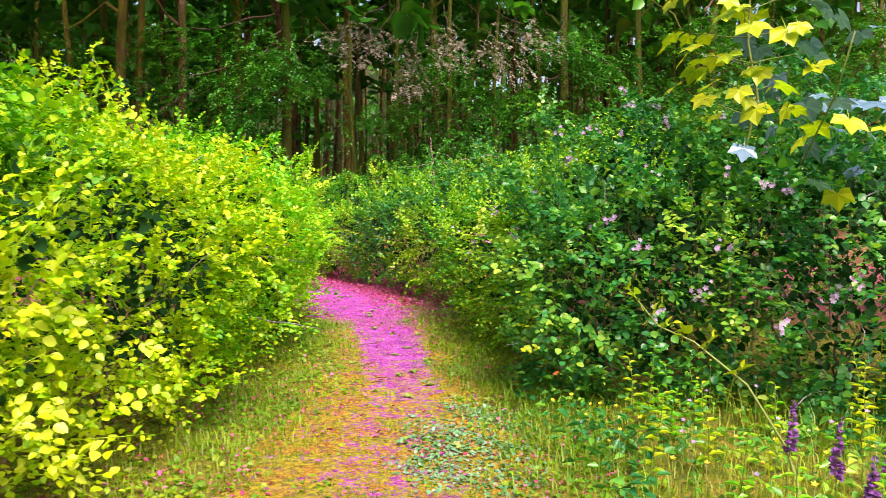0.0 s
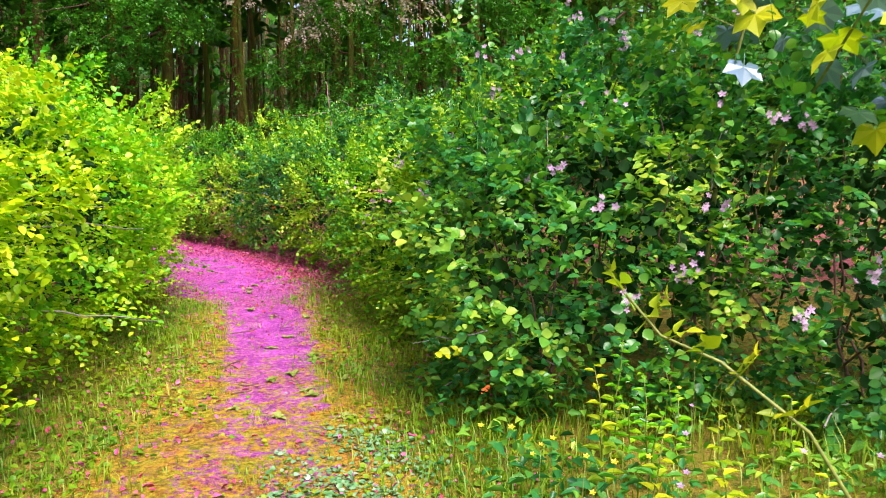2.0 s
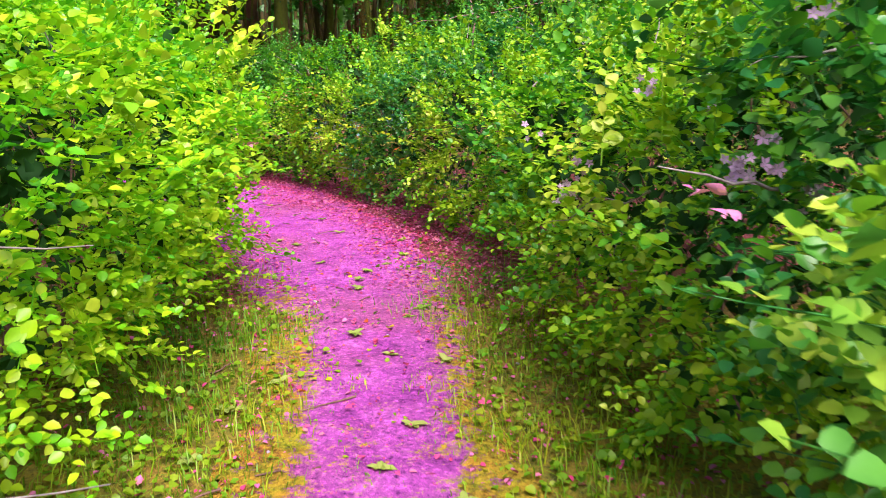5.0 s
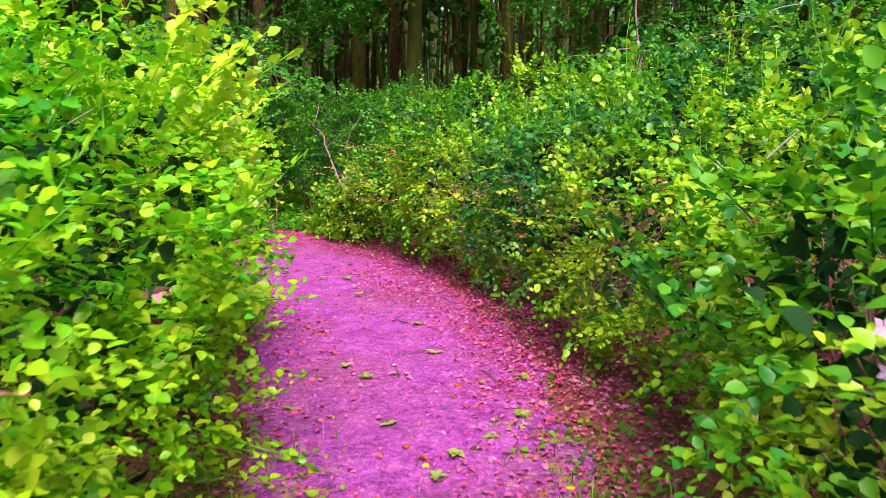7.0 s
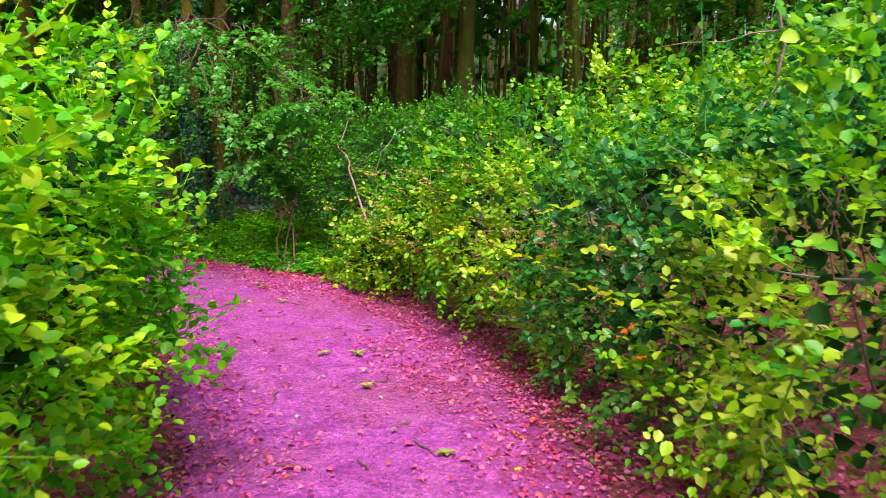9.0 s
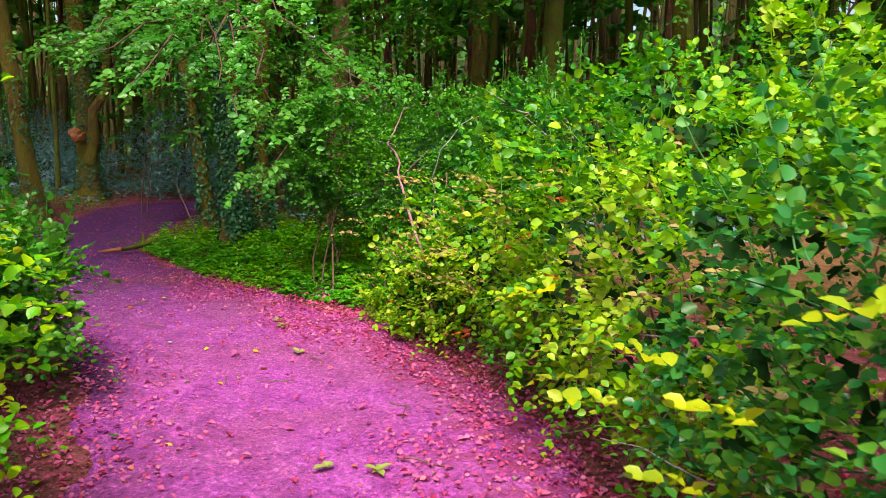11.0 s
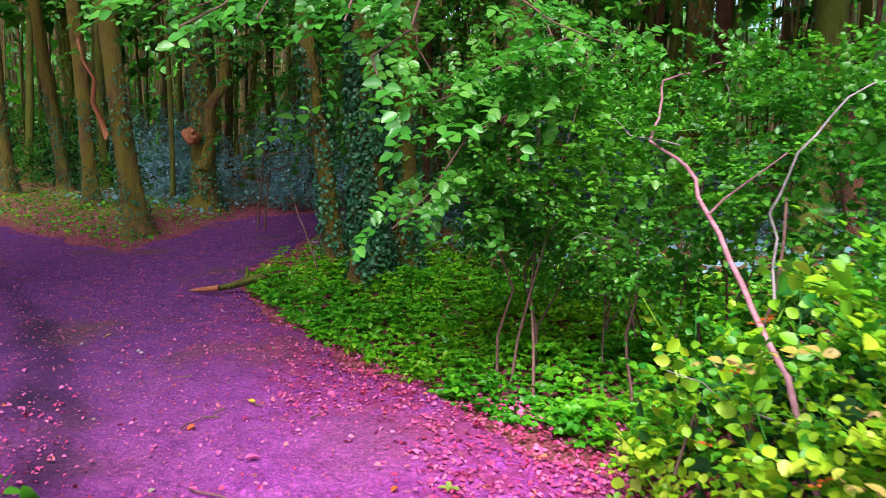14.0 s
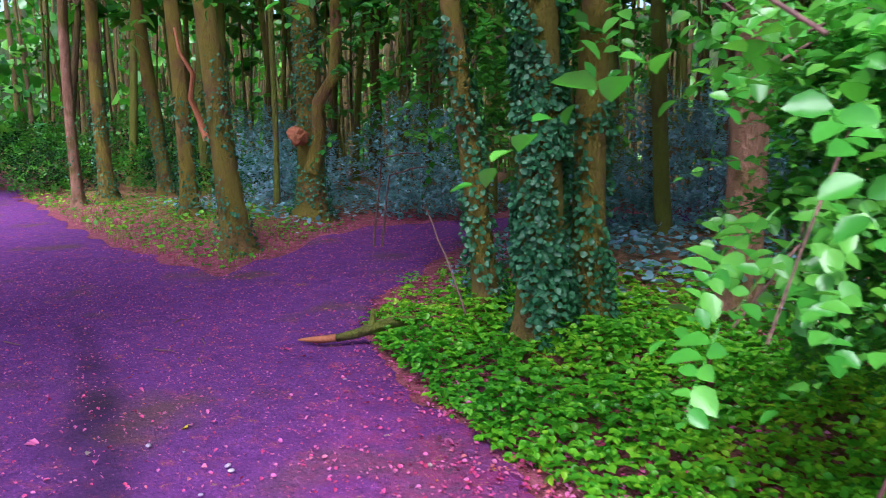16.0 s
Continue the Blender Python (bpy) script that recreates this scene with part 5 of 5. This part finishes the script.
# ---- wood on the ground, bare branches ----
def log():
    x, y = -9.9, 19.46
    e = thing("fallen_branch", x, y, height(x, y), "mossy fallen branch with an orange broken end", "branch")
    pts = np.array([(-10.0, 19.46, 0.09), (-9.96, 19.52, 0.1), (-9.9, 19.6, 0.12), (-9.84, 19.7, 0.15), (-9.78, 19.82, 0.18), (-9.73, 19.95, 0.19), (-9.7, 20.1, 0.17)])
    co, idx = tube(pts, (0.03, 0.034, 0.036, 0.04, 0.042, 0.04, 0.034), 10, 0.1, 3)
    part("branch", quads("branch", local(co, e), idx, M_BARK_GREEN), e)
    co, idx = tube(np.array([(-10.0, 19.46, 0.09), (-10.08, 19.385, 0.075), (-10.2, 19.35, 0.06), (-10.28, 19.31, 0.055)]), (0.033, 0.03, 0.022, 0.006), 8, 0.14, 5)
    part("broken_end", quads("broken_end", local(co, e), idx, M_RAW), e, "splintered orange broken end")
    co, idx = tube(bent((-9.84, 19.7, 0.16), (-9.86, 19.72, 0.3), 4, 0.1, 2), (0.03, 0.026, 0.022, 0.012), 7, 0.06, 2)
    part("side_stub", quads("side_stub", local(co, e), idx, M_BARK_GREEN), e, "short mossy side stub")


log()


def bare_branch(name, pts, radii, mat, label, twigs=()):
    p0 = pts[0]
    e = thing(name, p0[0], p0[1], height(p0[0], p0[1]), label, "branch", "bare branches")
    lr = np.random.default_rng(int(abs(p0[0] * 100)))
    fine = []
    for a, b in zip(pts, pts[1:]):
        a, b = np.array(a), np.array(b)
        for t in np.linspace(0, 1, 4)[:-1]:
            fine.append(a + (b - a) * t + lr.normal(0, 0.006, 3))
    fine.append(np.array(pts[-1]))
    co, idx = tube(np.array(fine), np.interp(np.linspace(0, 1, len(fine)), np.linspace(0, 1, len(radii)), radii), 8, 0.06, 4)
    part("branch", quads("branch", local(co, e), idx, mat), e)
    for k, (a, b, r) in enumerate(twigs):
        co, idx = tube(bent(a, b, 5, 0.07, k), np.linspace(r, r * 0.35, 5), 5, 0.04)
        part("side_twig", quads("side_twig", local(co, e), idx, mat), e)


bare_branch("broken_branch", [(-3.95, 16.95, 0.1), (-4.2, 17.15, 0.72), (-4.4, 17.35, 1.0), (-4.6, 17.55, 1.24), (-4.8, 17.9, 1.44), (-5.1, 18.24, 1.56), (-5.14, 18.5, 1.74), (-5.27, 18.9, 1.93)],
            (0.013, 0.012, 0.011, 0.010, 0.009, 0.008, 0.007, 0.006), M_DEAD, "crooked bare pinkish dead branch sticking out of the thicket",
            [((-5.27, 18.9, 1.93), (-4.85, 18.95, 2.05), 0.008), ((-4.6, 17.55, 1.24), (-4.3, 17.5, 1.5), 0.006)])
bare_branch("dead_stick", [(-4.35, 17.75, 0.9), (-4.4, 17.8, 1.25), (-4.3, 17.75, 1.5), (-4.15, 17.85, 1.72), (-3.9, 18.0, 1.86)], (0.006, 0.006, 0.005, 0.004, 0.003), M_GREYDEAD,
            "grey bare stick rising from the thicket")
bare_branch("dead_stick", [(-0.38, 15.2, 1.8), (-0.34, 15.15, 2.2), (-0.4, 15.1, 2.55), (-0.42, 15.1, 2.8)], (0.013, 0.011, 0.009, 0.006), M_DEAD, "bare pinkish dead stem above the thicket",
            [((-0.36, 15.15, 2.3), (-1.1, 15.0, 2.2), 0.006), ((-0.36, 15.15, 2.25), (0.7, 15.0, 2.45), 0.007), ((0.7, 15.0, 2.45), (1.5, 14.8, 2.3), 0.005)])
for a, b, r, m, lab in (((-12.9, 22.77, 1.43), (-12.47, 23.18, 1.5), 0.014, M_TWIG, "thin bare brown branch rising over the ivy"), ((-12.82, 22.84, 1.21), (-12.41, 23.23, 1.32), 0.015, M_TWIG, "thin bare brown branch rising over the ivy"),
                        ((-9.32, 20.21, 0.25), (-10.03, 20.51, 1.05), 0.012, M_TWIG, "grey-brown bare stick leaning on the trunk")):
    foot = (a[0] - 0.1, a[1] - 0.05, height(a[0], a[1]) - 0.02)
    bare_branch("dead_branch", [foot, a, tuple((np.array(a) + b) / 2 + (0, 0, 0.03)), b], (r, r * 0.8, r * 0.7, r * 0.4), m, lab)

for k in range(46):
    x0, y0, r = along(rng.uniform(4, 23))
    x, y = x0 + rng.normal(0, r * 0.7), y0 + rng.normal(0, r * 0.7)
    a, ln = rng.uniform(0, 6.28), rng.uniform(0.08, 0.3)
    b = (x + math.cos(a) * ln, y + math.sin(a) * ln)
    e = thing("fallen_twig", x, y, height(x, y), "thin dry fallen twig on the path", "twig", "fallen twigs")
    co, idx = tube(bent((x, y, height(x, y) + 0.018), (*b, height(*b) + 0.02), 4, 0.08, k), np.linspace(0.006, 0.003, 4), 5)
    part("twig", quads("twig", local(co, e), idx, M_TWIG), e)

PEBBLE = []
for k in range(3):
    bm = bmesh.new()
    bmesh.ops.create_icosphere(bm, subdivisions=2, radius=0.022)
    for v in bm.verts:
        v.co = Vector((v.co.x * 1.2, v.co.y * 0.9, v.co.z * 0.6)) * (1 + 0.22 * noise.noise(v.co * 40 + Vector((k * 5, 0, 0))))
    me = bpy.data.meshes.new("pebble")
    bm.to_mesh(me)
    bm.free()
    me.materials.append(M_STONE)
    PEBBLE.append(me)
for k, (x, y) in enumerate([(-1.29, 9.86), (-2.88, 13.24), (-8.6, 17.6), (-8.66, 17.62), (-9.2, 17.5), (-5.75, 16.0)] + [tuple(np.array(along(rng.uniform(4, 22))[:2]) + rng.normal(0, 0.5, 2)) for _ in range(16)]):
    ob = new("pebble", PEBBLE[k % 3])
    s = rng.uniform(0.3, 0.6) if k > 5 else 0.7
    ob.matrix_world = Matrix.LocRotScale(Vector((x, y, height(x, y) + 0.016)), Euler((0, 0, rng.uniform(0, 6))), (s, s, s))
    tagged(ob, "small pale stone on the trodden path", "stone", "stones on the path")

# ---- more shrubs: the low sprig by the bend, bluish undergrowth ----
shrub("shrub", [((-5.9, 14.55, 0.55), (0.6, 0.5, 0.5)), ((-6.6, 14.5, 0.75), (0.7, 0.6, 0.7))], M_BEECH, "low bluish-green shrub reaching over the path edge", 0.062, 110, 0.28, 10, 0.82,
      (0.6, 0.6, 0.3), all_left, 40, 0.2, back=0.4, whips=4)
shrub("shrub", [((-5.3, 13.2, 0.75), (0.8, 0.7, 0.75)), ((-6.2, 13.3, 0.95), (1.0, 0.9, 0.9))], M_BRIGHT, "green shrub behind the bend", 0.06, 90, 0.26, 9, 0.82,
      (0.6, 0.6, 0.3), all_left, 20, 0.2, back=0.4, whips=4)
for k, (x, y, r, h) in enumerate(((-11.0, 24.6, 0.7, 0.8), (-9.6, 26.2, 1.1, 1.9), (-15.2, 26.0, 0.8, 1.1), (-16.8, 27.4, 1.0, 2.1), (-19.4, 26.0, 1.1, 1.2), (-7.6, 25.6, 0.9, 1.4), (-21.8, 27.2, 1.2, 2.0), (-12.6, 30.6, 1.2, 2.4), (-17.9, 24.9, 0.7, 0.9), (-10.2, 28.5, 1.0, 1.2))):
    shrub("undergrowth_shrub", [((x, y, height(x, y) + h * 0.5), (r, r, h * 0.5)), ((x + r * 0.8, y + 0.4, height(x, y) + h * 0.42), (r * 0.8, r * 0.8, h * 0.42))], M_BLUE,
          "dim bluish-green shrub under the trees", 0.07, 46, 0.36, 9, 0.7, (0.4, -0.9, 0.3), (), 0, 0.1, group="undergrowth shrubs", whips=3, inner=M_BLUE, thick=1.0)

for x, y, r, h in ((-24.5, 26.2, 1.2, 1.3), (-27.5, 24.4, 1.2, 1.5), (-31.0, 25.4, 1.5, 2.2), (-20.2, 25.3, 0.8, 0.9), (-34.5, 24.0, 1.6, 2.2), (-28.8, 28.4, 1.5, 2.4)):
    shrub("undergrowth_shrub", [((x, y, height(x, y) + h * 0.5), (r, r, h * 0.5)), ((x + r * 0.8, y + 0.4, height(x, y) + h * 0.42), (r * 0.8, r * 0.8, h * 0.42))], M_BEECH,
          "green leafy shrub behind the mossy trunks", 0.09, 40, 0.36, 9, 0.7, (0.6, -0.7, 0.3), (), 0, 0.1, group="undergrowth shrubs", whips=3, thick=0.9)

# ---- red and pink leaves in the thicket ----
M_BLUSH = leaf_material("blush_leaf", [(0.42, 0.44, 0.03), (0.48, 0.36, 0.10), (0.48, 0.29, 0.20)], 0.45, 0.35, 5.0)
RED_TWIG = [twig_template("red_leaves", M_RED, 5, 0.032, 0.08, 0.75, OVAL, False) for _ in range(2)]
PINK_TWIG = [twig_template("blush_leaves", M_BLUSH, 9, 0.034, 0.2, 0.8, OVAL, False) for _ in range(2)]


def nearest(p):
    return min(SHRUBS, key=lambda o: (o.location.xy - Vector(p[:2])).length)


for p in ((-0.95, 12.62, 0.83), (-0.9, 12.6, 0.72), (-2.33, 14.0, 0.89), (-2.3, 14.5, 1.17), (-2.2, 14.55, 1.0), (-2.15, 14.45, 1.3), (-2.45, 14.7, 1.1), (0.84, 5.35, 0.39), (-4.1, 16.85, 1.0), (-4.2, 16.9, 0.8),
          (-3.9, 16.7, 0.6), (-3.7, 16.5, 0.75), (-4.3, 17.0, 0.5), (-4.0, 16.6, 0.4), (-3.5, 16.4, 0.9)):
    e = nearest(p)
    ob = part("red_leaves", RED_TWIG[int(rng.integers(2))], e, "small spray of orange-red leaves")
    ob.matrix_local = aim(np.array(p) - np.array(e.location) + (-0.06, -0.1, 0), (-0.6, -0.6, rng.uniform(-0.3, 0.4)), 0, rng.uniform(0.8, 1.2))
for k in range(100):
    if k < 60:
        p = (-3.25 + rng.normal(0, 0.3), 15.95 + rng.normal(0, 0.3), rng.uniform(0.65, 1.35))
    else:
        t = rng.uniform(0, len(FIELD_EDGE) - 1.001)
        i = int(t)
        q = np.array(FIELD_EDGE[i]) + (np.array(FIELD_EDGE[i + 1]) - FIELD_EDGE[i]) * (t - i)
        p = (q[0] - rng.uniform(0.1, 0.5), q[1] - rng.uniform(0.1, 0.5), rng.uniform(0.8, 1.5))
    e = nearest(p)
    ob = part("blush_leaves", PINK_TWIG[k % 2], e, "spray of pale blush-tinted leaves")
    ob.matrix_local = aim(np.array(p) - np.array(e.location), (-0.6, -0.6, rng.uniform(0, 0.8)), 0, rng.uniform(0.7, 1.2))

# ---- far marks in the wood ----
burl_bm = bmesh.new()
bmesh.ops.create_icosphere(burl_bm, subdivisions=3, radius=0.15)
for v in burl_bm.verts:
    v.co *= 1 + 0.45 * noise.noise(v.co * 9) + 0.2 * noise.noise(v.co * 25)
burl = bpy.data.meshes.new("burl")
burl_bm.to_mesh(burl)
burl_bm.free()
burl.materials.append(M_RAW)
burl_tree = trees_named[5]
bx, by, bz = burl_tree.location
co, idx = tube(bent((bx + 0.12, by - 0.05, bz + 0.75), (bx + 0.72, by + 0.35, bz + 4.6), 8, 0.04, 5), np.linspace(0.12, 0.07, 8), 10, 0.06, 5)
part("side_stem", quads("side_stem", local(co, burl_tree), idx, M_BARK), burl_tree, "slimmer mossy stem forking off above the burl")
part("burl", burl, burl_tree, "knobbly orange-brown burl").location = (0.08, -0.28, 1.35)
co, idx = tube(bent((-17.06, 22.76, 1.7), (-17.18, 22.32, 3.5), 6, 0.05, 3), (0.06, 0.055, 0.05, 0.04, 0.03, 0.02), 8, 0.08, 3)
part("broken_limb", quads("broken_limb", local(co, trees_named[4]), idx, M_RAW), trees_named[4], "split reddish broken limb")
e = thing("fallen_log", -42, 30, 0, "mossy fallen trunk lying at the back of the wood", "log")
co, idx = tube(bent((-48, 33.5, 0.5), (-36, 29.0, 0.55), 8, 0.02, 3), np.linspace(0.75, 0.5, 8), 12, 0.05, 3)
part("log", quads("log", local(co, e), idx, M_BARK), e)

# trees out of view, added so that their crowns shade the path
for i, (x, y, lean) in enumerate(((-9.5, 12.4, (0.02, 0.03)), (-13.0, 15.2, (0.03, 0.03)), (-12.0, 10.6, (0.03, 0.04)), (-17.5, 15.8, (0.02, 0.04)))):
    tree("tree", x, y, 0.19, 13, lean, "unseen mossy tree added behind the bend to shade the path", M_BARK, 7, 1.8, 90 + i, 200, 110, 8.5, "trees behind the bend", crown_size=0.28)

# yellow and pink sprays, bare twigs that reach out of the shrubs
M_PINK = leaf_material("pink_leaf", [(0.60, 0.10, 0.40), (0.72, 0.22, 0.52), (0.70, 0.36, 0.20)], 0.45, 0.35, 6.0)
YELLOW_TWIG = [twig_template("yellow_leaves", M_MAPLE, 8, 0.055, 0.2, 0.75, OVAL, False) for _ in range(2)]
PINKS = [twig_template("pink_leaves", M_PINK, 5, 0.05, 0.12, 0.6, POINTED, False) for _ in range(2)]
for k, p in enumerate(((-1.95, 13.75, 0.95), (-1.85, 13.62, 0.82), (-1.7, 13.45, 0.98), (-1.6, 13.3, 0.75), (-2.0, 13.9, 0.8), (-1.5, 13.2, 0.95), (-2.2, 14.2, 1.0), (-3.1, 15.4, 1.05), (-3.2, 15.6, 0.9),
                       (-1.1, 12.7, 1.1), (-1.05, 12.5, 0.9), (-2.6, 14.8, 1.2), (-1.3, 13.0, 1.25), (0.7, 5.5, 0.5), (0.62, 5.7, 0.62))):
    e = nearest(p)
    ob = part("yellow_leaves", YELLOW_TWIG[k % 2], e, "spray of bright yellow leaves")
    ob.matrix_local = aim(np.array(p) - np.array(e.location), (-0.7, -0.5, rng.uniform(-0.1, 0.5)), rng.uniform(-0.4, 0.4), rng.uniform(0.8, 1.2))
for k, p in enumerate(((0.3, 6.3, 1.26), (0.36, 6.4, 1.2), (-1.45, 9.0, 1.12), (-1.5, 8.6, 1.0))):
    e = nearest(p)
    ob = part("pink_leaves", PINKS[k % 2], e, "spray of pink-tinted young leaves")
    ob.matrix_local = aim(np.array(p) - np.array(e.location), (-0.8 if p[0] > 0 else 0.8, -0.4, 0.3), 0, rng.uniform(0.7, 1.0))
for k, (a, b) in enumerate((((-1.85, 6.5, 1.06), (-1.32, 7.16, 0.98)), ((-1.6, 6.1, 0.62), (-1.12, 6.75, 0.42)), ((0.75, 7.2, 1.15), (0.3, 6.9, 1.25)), ((0.9, 6.0, 0.5), (0.45, 5.9, 0.45)))):
    e = nearest(a)
    co, idx = tube(bent(a, b, 7, 0.04, 70 + k), np.linspace(0.007, 0.002, 7), 5, 0.04)
    part("bare_branch", quads("bare_branch", local(co, e), idx, M_GREYDEAD), e, "bare pale branch reaching out of the leaves")
